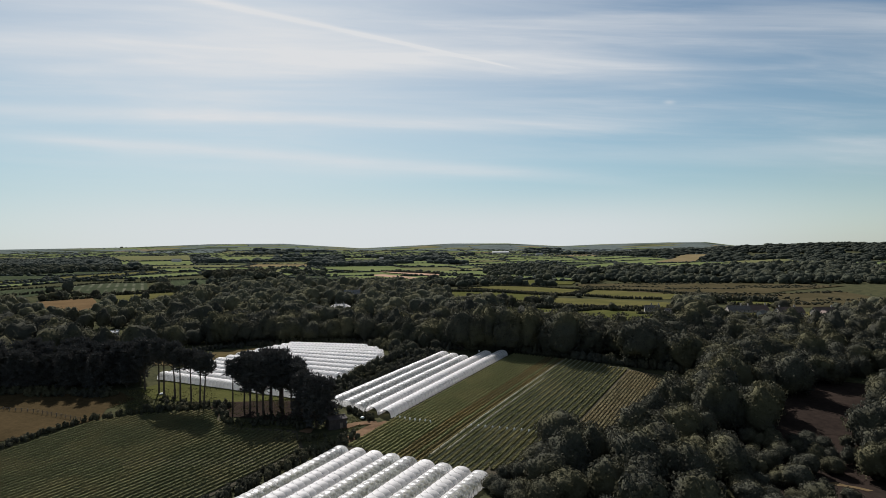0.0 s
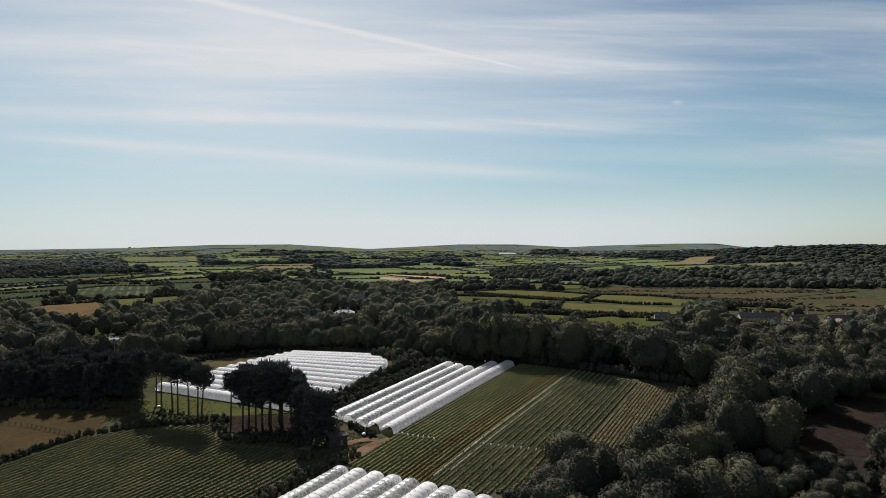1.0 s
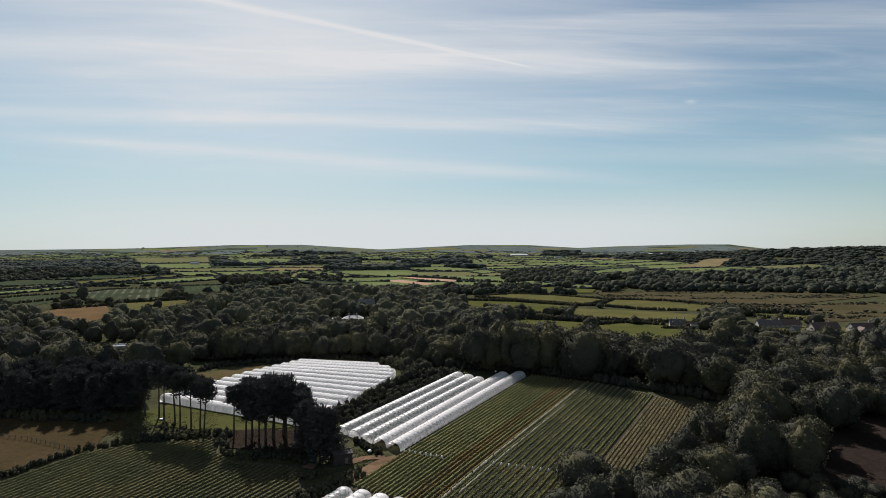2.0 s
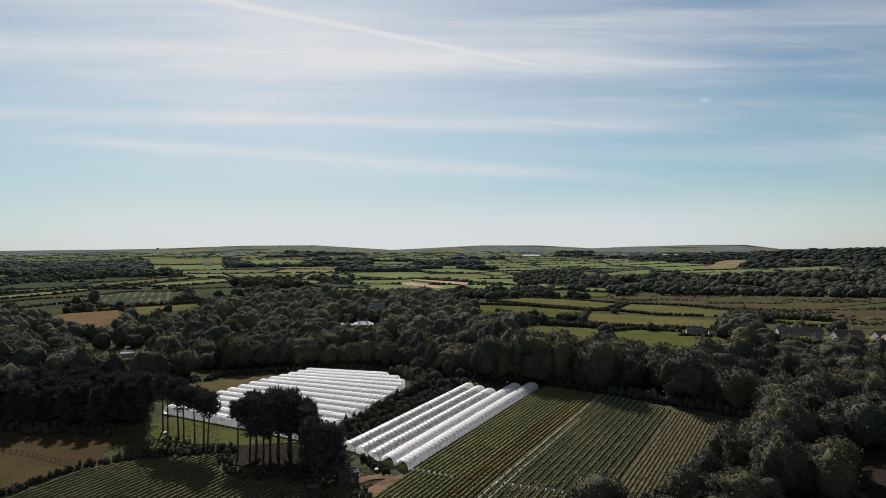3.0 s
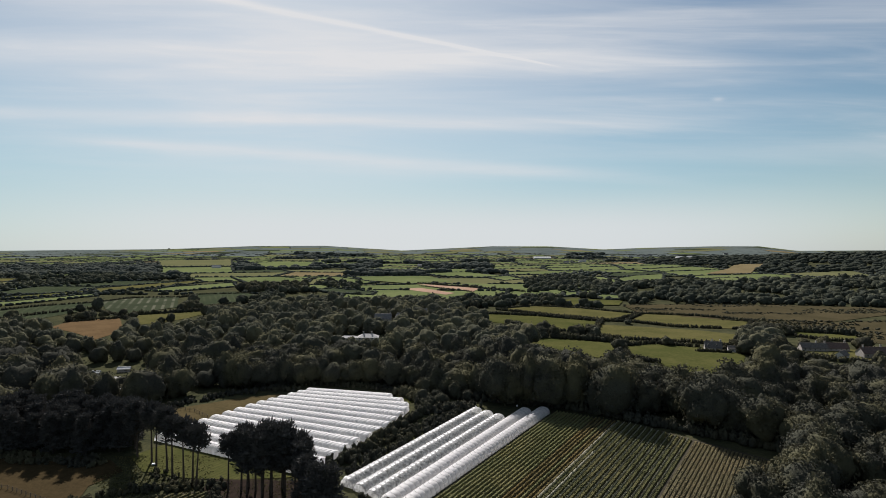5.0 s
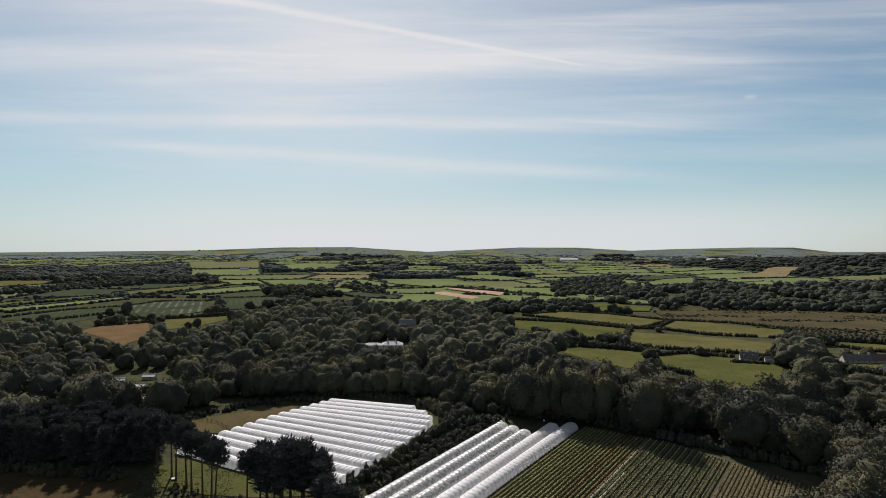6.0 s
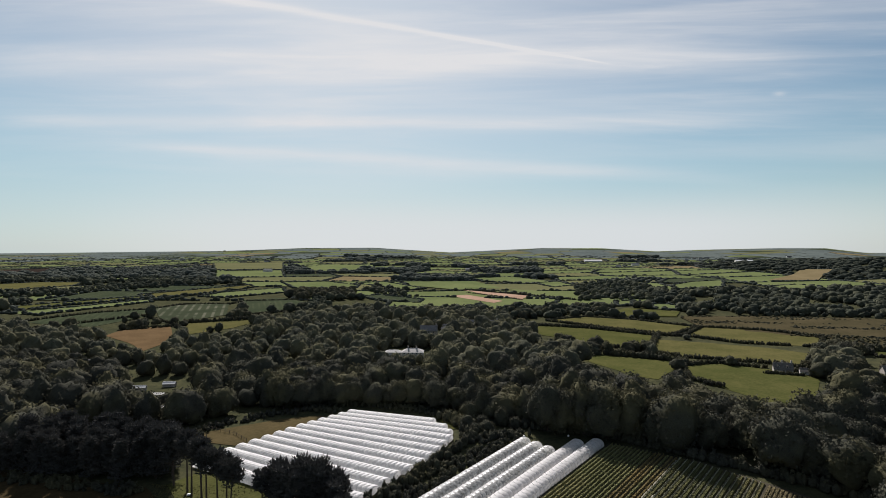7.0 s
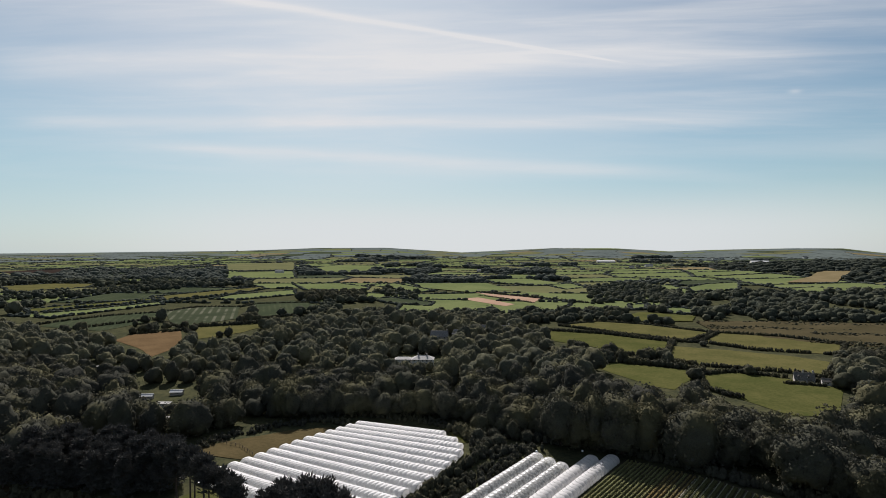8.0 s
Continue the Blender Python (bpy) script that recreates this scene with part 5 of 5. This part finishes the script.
def pine_kind(seed, tall, bare, wide, clumps):
    """A tall pine: long bare trunk, flat dark crown of tufts on a few limbs."""
    r = np.random.RandomState(seed)
    lean = r.uniform(-0.06, 0.06, 2) * tall
    trunk = [tube([(0, 0, -0.5), (lean[0] * 0.3, lean[1] * 0.3, tall * 0.35), (lean[0], lean[1], tall * 0.9)], [0.42, 0.3, 0.14], 7)]
    crown = []
    for i in range(clumps):
        f = r.uniform(0, 1) ** 0.8
        z = bare + (tall - bare) * f
        q = wide / 2 * math.sqrt(r.uniform(0.05, 1)) * (1.05 - 0.55 * f)
        a = i * 2.4 + r.uniform(-0.4, 0.4)
        k = min(1, z / tall)
        c = np.array([lean[0] * k + math.cos(a) * q, lean[1] * k + math.sin(a) * q, z])
        root = np.array([lean[0] * k * 0.8, lean[1] * k * 0.8, z - q * 0.55 - 0.5])
        trunk.append(tube([root, (root + c) / 2 + [0, 0, -0.15], c], [0.14, 0.1, 0.05], 4))
        cr = r.uniform(0.8, 1.7)
        crown += needle_ball(r, c, np.array([cr * 1.15, cr * 1.15, cr * 0.6]), 24)
    for i in range(15):
        # ragged sprays reaching out past the crown
        a, f = i * 2.4 + r.uniform(-0.5, 0.5), r.uniform(0.25, 1.0)
        z, q = bare + (tall - bare) * f, wide / 2 * r.uniform(1.0, 1.5) * (1.05 - 0.5 * f)
        k = z / tall
        c = np.array([lean[0] * k + math.cos(a) * q, lean[1] * k + math.sin(a) * q, z + 0.5])
        root = np.array([lean[0] * k, lean[1] * k, z - q * 0.3])
        trunk.append(tube([root, (root + c) / 2, c], [0.11, 0.08, 0.04], 4))
        for e in (0.75, 1.0):
            crown += needle_ball(r, root + (c - root) * e, np.array([0.55, 0.55, 0.3]), 14)
    return fast_mesh("crown", *joined(crown), [M_PINE], smooth=True), fast_mesh("trunk", *joined(trunk), [M_BARK])


PINES = [pine_kind(s, t, b, w, c) for s, t, b, w, c in ((61, 22, 14, 6.5, 24), (62, 22, 7.5, 7.8, 46), (63, 21, 13, 6, 20), (64, 22, 4, 10.5, 70), (65, 21, 1.5, 10.5, 90))]
PM = []
for i, k in enumerate(PINES):
    ob = thing("pine_tree", "tall dark pine with a bare trunk and flat crown" if i < 3 else "tall dense dark conifer with foliage low down", "tree", None, "pines by the crop field")
    part("trunk", k[1], None, ob)
    part("crown", k[0], None, ob)
    PM.append(ob)
pused = [0] * len(PM)


def pine(kind, x, y, scale, turn):
    ob = PM[kind] if not pused[kind] else copy_thing(PM[kind], Matrix())
    pused[kind] += 1
    plant(ob, x, y, scale, turn)


rng = np.random.RandomState(5)
for x, y, k, s in ((-131, 262, 1, 1.0), (-137, 270, 3, 0.85), (-143, 271, 3, 0.8), (-123, 258, 0, 1.0), (-119.5, 255, 2, 1.0), (-112.5, 250, 0, 1.02), (-109, 247, 2, 1.0), (-103.5, 244.5, 0, 0.95), (-99, 242, 2, 0.97), (-96.5, 239.5, 0, 0.93),
                   (-84.5, 238, 2, 0.9), (-80, 238, 1, 0.98), (-77, 235.5, 1, 1.0), (-78.5, 241, 1, 0.95), (-75, 238, 2, 0.98), (-71.5, 234.5, 1, 0.95), (-68.5, 235.5, 2, 0.97), (-65.8, 239.5, 1, 0.98), (-73.5, 240.5, 1, 1.02), (-70, 238, 1, 1.02), (-67, 241, 1, 1.0), (-64.5, 237, 1, 0.95), (-62, 240, 1, 0.86), (-60, 243, 1, 0.85), (-58.5, 237, 2, 0.9), (-57, 233, 1, 0.85), (-53, 224, 3, 0.82), (-47.5, 218.5, 4, 0.86), (-44, 221, 4, 0.78)):
    pine(k, x, y, s, float(rng.uniform(0, 360)))
for x, y in scatter(rng, -204, -140, 265, 288, 7.0):
    if inside(x, y, OPEN[3]) or x > -150 and y > 284:
        continue
    pine(4, x, y, rng.uniform(0.66, 0.76) if y < 270 else rng.uniform(0.7, 0.82), float(rng.uniform(0, 360)))


# ---- houses ----
def house(x, y, turn, size, roof_rise, mats, label, name="house", hip=0.0, chimneys=(), windows=(), dormers=(), door=None, category="house"):
    """A house: walls with real window openings' frames and panes, a roof with eaves, chimneys, dormers."""
    L, W, H = size
    wall, roof = mats
    ob = thing(name, label, category, Matrix.Translation((x, y, height(x, y) - 0.2)) @ pose(0, 0, 0, 0, 0, turn))
    bm = bmesh.new()
    box(bm, -L / 2, L / 2, -W / 2, W / 2, 0, H)
    if not hip:
        for sx in (-1, 1):
            bm.faces.new([bm.verts.new(v) for v in ((sx * L / 2, -W / 2, H), (sx * L / 2, W / 2, H), (sx * L / 2, 0, H + roof_rise))][::sx])
    part("wall", bm, wall, ob)
    e, th = 0.4, 0.18
    drop = e * roof_rise / (W / 2)
    bm = bmesh.new()
    ridge = L / 2 + (0.25 if not hip else -hip)
    tops = [(-L / 2 - e * 0.6, -W / 2 - e, H - drop), (L / 2 + e * 0.6, -W / 2 - e, H - drop), (L / 2 + e * 0.6, W / 2 + e, H - drop), (-L / 2 - e * 0.6, W / 2 + e, H - drop), (-ridge, 0, H + roof_rise), (ridge, 0, H + roof_rise)]
    up = [bm.verts.new((a, b, c + th)) for a, b, c in tops]
    lo = [bm.verts.new(v) for v in tops]
    for ring in (up, lo):
        bm.faces.new((ring[0], ring[1], ring[5], ring[4]))
        bm.faces.new((ring[2], ring[3], ring[4], ring[5]))
        if hip:
            bm.faces.new((ring[1], ring[2], ring[5]))
            bm.faces.new((ring[3], ring[0], ring[4]))
    for a, b in ((0, 1), (2, 3)) + (((1, 2), (3, 0)) if hip else ((1, 5), (5, 2), (3, 4), (4, 0))):
        bm.faces.new((up[a], up[b], lo[b], lo[a]))
    r = part("roof", bm, roof, ob)
    bm = bmesh.new()
    box(bm, -ridge, ridge, -0.16, 0.16, H + roof_rise + th - 0.04, H + roof_rise + th + 0.1)
    part("ridge", bm, roof, r)
    for cx, cy in chimneys:
        bm = bmesh.new()
        z = H + roof_rise * (1 - abs(cy) / (W / 2))
        box(bm, cx - 0.45, cx + 0.45, cy - 0.35, cy + 0.35, z - 0.6, H + roof_rise + 1.5)
        box(bm, cx - 0.55, cx + 0.55, cy - 0.45, cy + 0.45, H + roof_rise + 1.5, H + roof_rise + 1.68)
        ch = part("chimney", bm, M_WALLG, ob)
        for k in (-0.2, 0.2):
            part("chimney_pot", fast_mesh("chimney_pot", *tube([(cx + k, cy, H + roof_rise + 1.66), (cx + k, cy, H + roof_rise + 2.1)], [0.14, 0.11], 7), [M_REDROOF]), None, ch)
    for face, along, z0, w, h in windows:
        bm = bmesh.new()
        pb = bmesh.new()
        fy = -W / 2 if face == "front" else W / 2
        sg = -1 if face == "front" else 1
        for x0, x1, a, b in ((-w / 2 - 0.08, w / 2 + 0.08, -0.08, 0), (-w / 2 - 0.08, w / 2 + 0.08, h, h + 0.08), (-w / 2 - 0.08, -w / 2, 0, h), (w / 2, w / 2 + 0.08, 0, h), (-0.04, 0.04, 0, h)):
            box(bm, along + x0, along + x1, min(fy, fy + sg * 0.07), max(fy, fy + sg * 0.07), z0 + a, z0 + b)
        box(pb, along - w / 2, along + w / 2, min(fy, fy + sg * 0.03), max(fy, fy + sg * 0.03), z0, z0 + h)
        f = part("window", bm, M_WALLW, ob)
        part("pane", pb, M_GLASS, f)
    for along in dormers:
        bm = bmesh.new()
        y0, z0 = -W / 2 + 0.7, H + 0.35
        box(bm, along - 0.75, along + 0.75, y0, y0 + 1.9, z0, z0 + 1.3)
        d = part("dormer", bm, M_WALLW, ob)
        bm = bmesh.new()
        vs = [bm.verts.new(v) for v in ((along - 0.95, y0 - 0.25, z0 + 1.25), (along, y0 - 0.25, z0 + 1.95), (along + 0.95, y0 - 0.25, z0 + 1.25), (along - 0.95, y0 + 2.4, z0 + 1.25), (along, y0 + 2.4, z0 + 1.95), (along + 0.95, y0 + 2.4, z0 + 1.25))]
        for f in ((0, 1, 4, 3), (1, 2, 5, 4), (0, 2, 1), (3, 4, 5), (0, 3, 5, 2)):
            bm.faces.new([vs[i] for i in f])
        part("dormer_roof", bm, roof, d)
        bm = bmesh.new()
        box(bm, along - 0.5, along + 0.5, y0 - 0.03, y0, z0 + 0.2, z0 + 1.1)
        part("pane", bm, M_GLASS, d)
    if door is not None:
        bm = bmesh.new()
        box(bm, door - 0.48, door + 0.48, -W / 2 - 0.06, -W / 2, 0.1, 2.2)
        part("door", bm, M_WOOD, ob)
    return ob


def row_of_windows(n, span, heights_, w=1.0, h=1.3):
    return [("front", -span / 2 + span * i / (n - 1), z, w, h) for z in heights_ for i in range(n)]


# the white manor in the woods, with a lower wing
house(-84, 480, 8, (15.5, 10, 4.2), 2.2, (M_WALLW, M_PALEROOF), "large white house with hipped pale roof among trees", hip=4.0, chimneys=((-3.5, 0.5), (2.5, 0.5)), windows=row_of_windows(5, 12, (0.7, 3.0)), door=1.6)
house(-99, 482, 8, (12, 7, 3.2), 1.3, (M_WALLW, M_PALEROOF), "low white wing beside a large house", hip=2.5, windows=row_of_windows(3, 9, (1.2,)))
# roadside cottage
house(161, 467, -12, (11, 6.5, 2.8), 3.4, (M_WALLG, M_SLATE), "stone cottage with slate roof and two white dormers", "cottage", chimneys=((4.8, 0), (-0.6, 0)), dormers=(-3.0, 2.2), windows=row_of_windows(3, 8.4, (0.9,), 1.1, 1.2), door=1.9)
house(172, 463, -12, (5, 4.5, 2.4), 1.6, (M_WALLW, M_SLATE), "small slate-roofed outbuilding beside a cottage", "outbuilding", windows=[("front", 0.4, 0.9, 0.9, 0.9)])
# grey roofs in the trees
house(-89, 575, 5, (15, 9, 5.0), 4.2, (M_WALLG, M_GREYROOF), "stone house with steep grey slate roof", chimneys=((6.5, 0),), windows=row_of_windows(3, 9, (1.0, 3.2)))
house(-73, 590, -20, (12, 8, 4.6), 3.4, (M_WALLG, M_GREYROOF), "grey-roofed stone house among tree crowns", windows=row_of_windows(3, 7, (1.0,)))
house(-58, 616, 30, (11, 8, 5.0), 3.4, (M_WALLW, M_GREYROOF), "grey-roofed white house among tree crowns", windows=row_of_windows(3, 7, (1.0,)))
house(-37, 616, 25, (14, 8, 5.0), 3.6, (M_WALLW, M_GREYROOF), "white house with grey slate roof in woods", chimneys=((6.2, 0),), windows=row_of_windows(3, 8, (1.0, 3.2)))
house(-26, 660, 40, (7, 6, 5.5), 3.0, (M_WALLW, M_PALEROOF), "small white gabled house past the woods", windows=row_of_windows(2, 3, (1.0,)))
# houses along the lane to the east
house(230, 471, -4, (17, 7, 2.4), 3.0, (M_WALLG, M_SLATE), "long stone cottage with grey slate roof by the lane", chimneys=((2, 0), (7.5, 0)), windows=row_of_windows(5, 13, (0.9,), 0.9, 1.1))
house(246, 472, -2, (14, 7, 2.4), 3.2, (M_WALLG, M_REDROOF), "stone house with dark brown roof by the lane", chimneys=((5.5, 0),), windows=row_of_windows(4, 10, (0.9,), 0.9, 1.1))
house(235, 446, 42, (9, 5.5, 2.4), 2.5, (M_WALLW, M_SLATE), "white gabled house beside the lane", windows=row_of_windows(2, 4, (1.0,)))
house(259, 452, 6, (20, 8, 3.0), 3.4, (M_WALLG, M_REDROOF), "long house under a brown tiled roof", chimneys=((-8, 0), (4, 0)), windows=row_of_windows(5, 15, (1.0,)))
house(285, 452, 4, (16, 8, 3.0), 3.2, (M_WALLG, M_REDROOF), "stone house with brown tiled roof and garden", chimneys=((6, 0),), windows=row_of_windows(4, 11, (1.0,)))
house(278, 440, 85, (7, 5.5, 2.8), 2.6, (M_WALLG, M_REDROOF), "stone gabled cottage under brown tiles", windows=row_of_windows(2, 4, (1.0,)))
# roofs and glass among the western trees
house(-262, 398, 10, (9, 5, 2.8), 1.2, (M_WALLG, M_PALEROOF), "low shed with pale sheet roof in woods", "shed", category="shed", windows=[("front", 1, 1.0, 0.9, 0.8)])
house(-226, 374, 18, (8, 3.5, 2.0), 0.9, (M_WALLG, M_TIN), "long low outbuilding with shiny metal roof", "outbuilding", category="shed", windows=[("front", 2, 0.8, 0.9, 0.8)])
house(-213, 384, 15, (7, 3.5, 2.0), 0.9, (M_WALLG, M_TIN), "low outbuilding with pale metal roof", "outbuilding", category="shed", windows=[("front", 1, 0.8, 0.9, 0.8)])
house(-206, 362, 10, (8, 3, 2.5), 0.5, (M_WALLW, M_WALLW), "pale static caravan parked under trees", "caravan", category="caravan", windows=row_of_windows(3, 5, (1.0,), 0.9, 0.8))
house(-187, 341, 10, (8, 3, 2.5), 0.5, (M_WALLW, M_WALLW), "white static caravan among dark trees", "caravan", category="caravan", windows=row_of_windows(3, 5, (1.0,), 0.9, 0.8))
house(-179, 364, 25, (9, 7, 3.2), 2.8, (M_WALLG, M_REDROOF), "cottage with brown roof hidden in trees", "cottage", windows=row_of_windows(2, 5, (0.9,)))
house(-300, 428, 10, (8, 3, 2.5), 0.5, (M_WALLW, M_WALLW), "white static caravan in a tree gap", "caravan", category="caravan", windows=row_of_windows(3, 5, (1.0,), 0.9, 0.8))
hedge([(206, 452), (222, 440), (240, 432), (262, 434), (296, 430)], 6, 3.6, "overgrown garden hedge in front of houses", M_LEAF, 1.3, 40, 0.5)
# farm buildings far down the valley
house(240, 2500, 8, (70, 26, 7), 4, (M_WALLW, M_TIN), "far-off white farm shed in the valley", "barn", category="barn", door=5)
house(-170, 1700, 4, (26, 12, 6), 4, (M_WALLG, M_PALEROOF), "far-off grey farmhouse in the valley", "farmhouse", chimneys=((11, 0),))
house(-700, 1560, 10, (22, 12, 6), 4, (M_WALLW, M_PALEROOF), "far-off white farmhouse beside woods", "farmhouse", chimneys=((9, 0),))
house(760, 2350, 0, (60, 22, 7), 4, (M_WALLW, M_TIN), "far-off white farm shed on the slope", "barn", category="barn", door=5)
house(330, 2050, 12, (24, 12, 6), 4, (M_WALLW, M_PALEROOF), "far-off white farmhouse among fields", "farmhouse", chimneys=((10, 0),))

for i, (hx, hy) in enumerate(((480, 1880), (640, 2150), (900, 2700), (-60, 2300), (-420, 2050), (-1050, 2300), (150, 3050), (1150, 2950))):
    house(hx, hy, 7 * i % 40 - 15, (20, 9, 5.5), 3.5, (M_WALLW, M_SLATE), "far-off white farmhouse with dark roof", "farmhouse", chimneys=((8.5, 0),))

for i, (hx, hy) in enumerate([(728, 2889), (738, 2829), (793, 2934), (665, 2778), (-643, 2613), (-212, 2531), (-80, 2302), (-962, 1545), (-1460, 2370), (264, 1949), (1180, 2651), (1285, 2728), (-9, 2922), (-866, 2808)]):
    house(hx, hy, 23 * i % 50 - 25, (15 + i % 3 * 4, 8, 5.0), 3.2, (M_WALLW, M_GREYROOF), "small far-off white house on the hills", "farmhouse", chimneys=((6, 0),))

# ---- farmyard things ----
house(-40.5, 219, 29, (6.5, 4.5, 3.6), 0.7, (M_STORE, M_STORE), "dark brown store shed under a conifer", "shed", category="shed", door=1.2)


def bag(x, y, r, label, group, tall=0.95, wide=0.5):
    """A slumped white plastic bag standing at a row end."""
    v, t = ICO[2]
    v = v * (1 + r.uniform(-0.09, 0.09, (len(v), 1))) * np.array([wide / 2, wide / 2, tall / 2]) * 1.1
    v[:, 2] = np.maximum(v[:, 2], -tall * 0.46)
    ob = new("plastic_bag", fast_mesh("plastic_bag", v, t, [M_BAG], smooth=True))
    ob.matrix_basis = Matrix.Translation((x, y, height(x, y) + 0.2 + tall * 0.46)) @ pose(0, 0, 0, 0, 0, float(r.uniform(0, 360)))
    return tagged(ob, label, "bag", group)


rng = np.random.RandomState(9)
for i in range(8):
    f = i / 7
    bag(*farm(-130 + 14 * f, 186.5 + 2.4 * f), rng, "white plastic bag standing at a crop row end", "bags across the rows", 1.35, 0.62)
for i in range(11):
    f = i / 10
    bag(*farm(-101.5 + 25 * f, 193.2 + 6.8 * f), rng, "white plastic bag at a crop bed end", "bags across the rows", 1.35, 0.62)
bag(-46, 247.5, rng, "big white bulk bag beside the tunnel doors", "", 1.7, 2.0)
bag(-32, 226.5, rng, "white sack lying by the hedge", "", 0.9, 1.5)
bag(-37.5, 222, rng, "pale sack on the earth track", "", 0.9, 1.0)
bag(-2, 326, rng, "white bag behind the tunnels", "", 1.3, 1.6)
bag(18, 331, rng, "small white bag at the wood edge", "", 0.9, 0.9)


def sheet_row(u, s0, s1, wide, label, seed):
    """Torn scraps of pale fleece left along one crop row."""
    r = np.random.RandomState(seed)
    o = np.array([*farm(u, s0), height(*farm(u, s0))])
    ob = thing("fleece_strip", label, "crop cover", Matrix.Translation(o))
    q = s0
    while q < s1:
        k = r.randint(4, 12)
        v, t = [], []
        for j in range(k + 1):
            w = wide * r.uniform(0.35, 1.0) * (0.4 if j in (0, k) else 1.0)
            for du, dz in ((-w / 2, 0.15), (-w / 4, 0.7), (w / 4, 0.75), (w / 2, 0.15)):
                x, y = farm(u + du + r.normal(0, 0.07), q + j * 0.6)
                v.append((x - o[0], y - o[1], height(x, y) - o[2] + 0.22 + dz * r.uniform(0.7, 1.2)))
        for j in range(k):
            for c in range(3):
                a = 4 * j + c
                t += [(a, a + 1, a + 5), (a, a + 5, a + 4)]
        part("scrap", fast_mesh("scrap", v, t, [M_FLEECE]), None, ob)
        q += k * 0.6 + r.uniform(0.2, 1.3)
    return ob


M_FLEECE = film_mat("pale_fleece", (0.50, 0.48, 0.40), 0.3, 0.8)
sheet_row(-102.2, 166, 298, 0.3, "torn pale fleece scraps along a crop row", 1)
sheet_row(-99.4, 172, 260, 0.36, "thin pale fleece scraps along a crop bed", 2)


def fence(pts, gap, tall, label, rails=2):
    """Wooden posts with wires or rails between them."""
    ob = thing("fence", label, "fence", Matrix.Translation((pts[0][0], pts[0][1], 0)))
    bm = bmesh.new()
    box(bm, -0.09, 0.09, -0.09, 0.09, 0, tall)
    box(bm, -0.06, 0.06, -0.06, 0.06, tall, tall + 0.06)
    post = mesh_of(bm, "post", M_WOOD)
    line = []
    for (x0, y0), (x1, y1) in zip(pts[:-1], pts[1:]):
        n = int(math.hypot(x1 - x0, y1 - y0) / gap)
        for k in range(n):
            x, y = x0 + (x1 - x0) * k / n, y0 + (y1 - y0) * k / n
            p = part("post", post, None, ob)
            p.matrix_basis = Matrix.Translation((x - pts[0][0], y - pts[0][1], height(x, y) + 0.15))
            line.append((x - pts[0][0], y - pts[0][1], height(x, y) + 0.15))
    for i in range(rails):
        z = tall * (0.45 + 0.4 * i)
        part("rail", fast_mesh("rail", *tube([(a, b, c + z) for a, b, c in line], [0.05] * len(line), 4), [M_WOOD]), None, ob)


fence([(-205, 245), (-176, 237), (-160, 234), (-134, 224)], 2.4, 1.4, "wooden post and rail fence across a paddock")
fence([(-152, 318), (-134, 313), (-122, 304)], 2.4, 1.4, "post and rail fence across a mown meadow")
fence([(-126, 279), (-98, 267)], 2.6, 1.1, "low wire fence beside a white tunnel", 1)


def trailer(x, y, turn):
    """A small pale flatbed trailer with a covered load."""
    ob = thing("trailer", "small pale covered trailer under the pines", "trailer", Matrix.Translation((x, y, height(x, y))) @ pose(0, 0, 0, 0, 0, turn) @ Matrix.Scale(0.62, 4))
    bm = bmesh.new()
    box(bm, -1.6, 1.6, -0.8, 0.8, 0.5, 0.7)
    part("bed", bm, M_WOOD, ob)
    bm = bmesh.new()
    box(bm, -1.5, 1.5, -0.75, 0.75, 0.7, 1.5)
    bmesh.ops.bevel(bm, geom=bm.edges[:], offset=0.2, segments=2, affect="EDGES")
    part("load_cover", bm, M_BAG, ob)
    for sy in (-0.9, 0.9):
        v, t = tube([(0, sy - 0.09, 0.33), (0, sy + 0.09, 0.33)], [0.33, 0.33], 14)
        part("wheel", fast_mesh("wheel", v, t, [M_SHED]), None, ob)


trailer(-120.5, 255.5, 20)


# rough grass and weeds over the yard
ROUGH = [(-140, 262), (-98, 266), (-60, 252), (-45, 232), (-26, 226), (-36, 206), (-44, 204), (-60, 205), (-100, 225), (-135, 240)]
M_WEED = leaf_mat("rough_weeds", (0.052, 0.054, 0.024), (0.104, 0.100, 0.044), (0.110, 0.092, 0.044), 0.2)
rng = np.random.RandomState(15)
p = np.column_stack([rng.uniform(-140, -26, 14000), rng.uniform(204, 266, 14000)])
keep = np.array([inside(a, b, ROUGH) and noise.noise(Vector((a * 0.09, b * 0.09, 1.0))) > -0.18 and not any(inside(a, b, OPEN[k]) for k in (4, 5, 6)) for a, b in p])
p = p[keep]
z = heights(p[:, 0], p[:, 1]) + rng.uniform(0.05, 0.35, len(p))
v, t = tufts(rng, np.column_stack([p, z]), np.tile([0.0, -0.3, 0.6], (len(p), 1)), 0.34, 0.5)
tagged(new("rough_grass", fast_mesh("rough_grass", v, t, [M_WEED])), "rough brown and green weeds over the yard", "grass", kind="stuff")
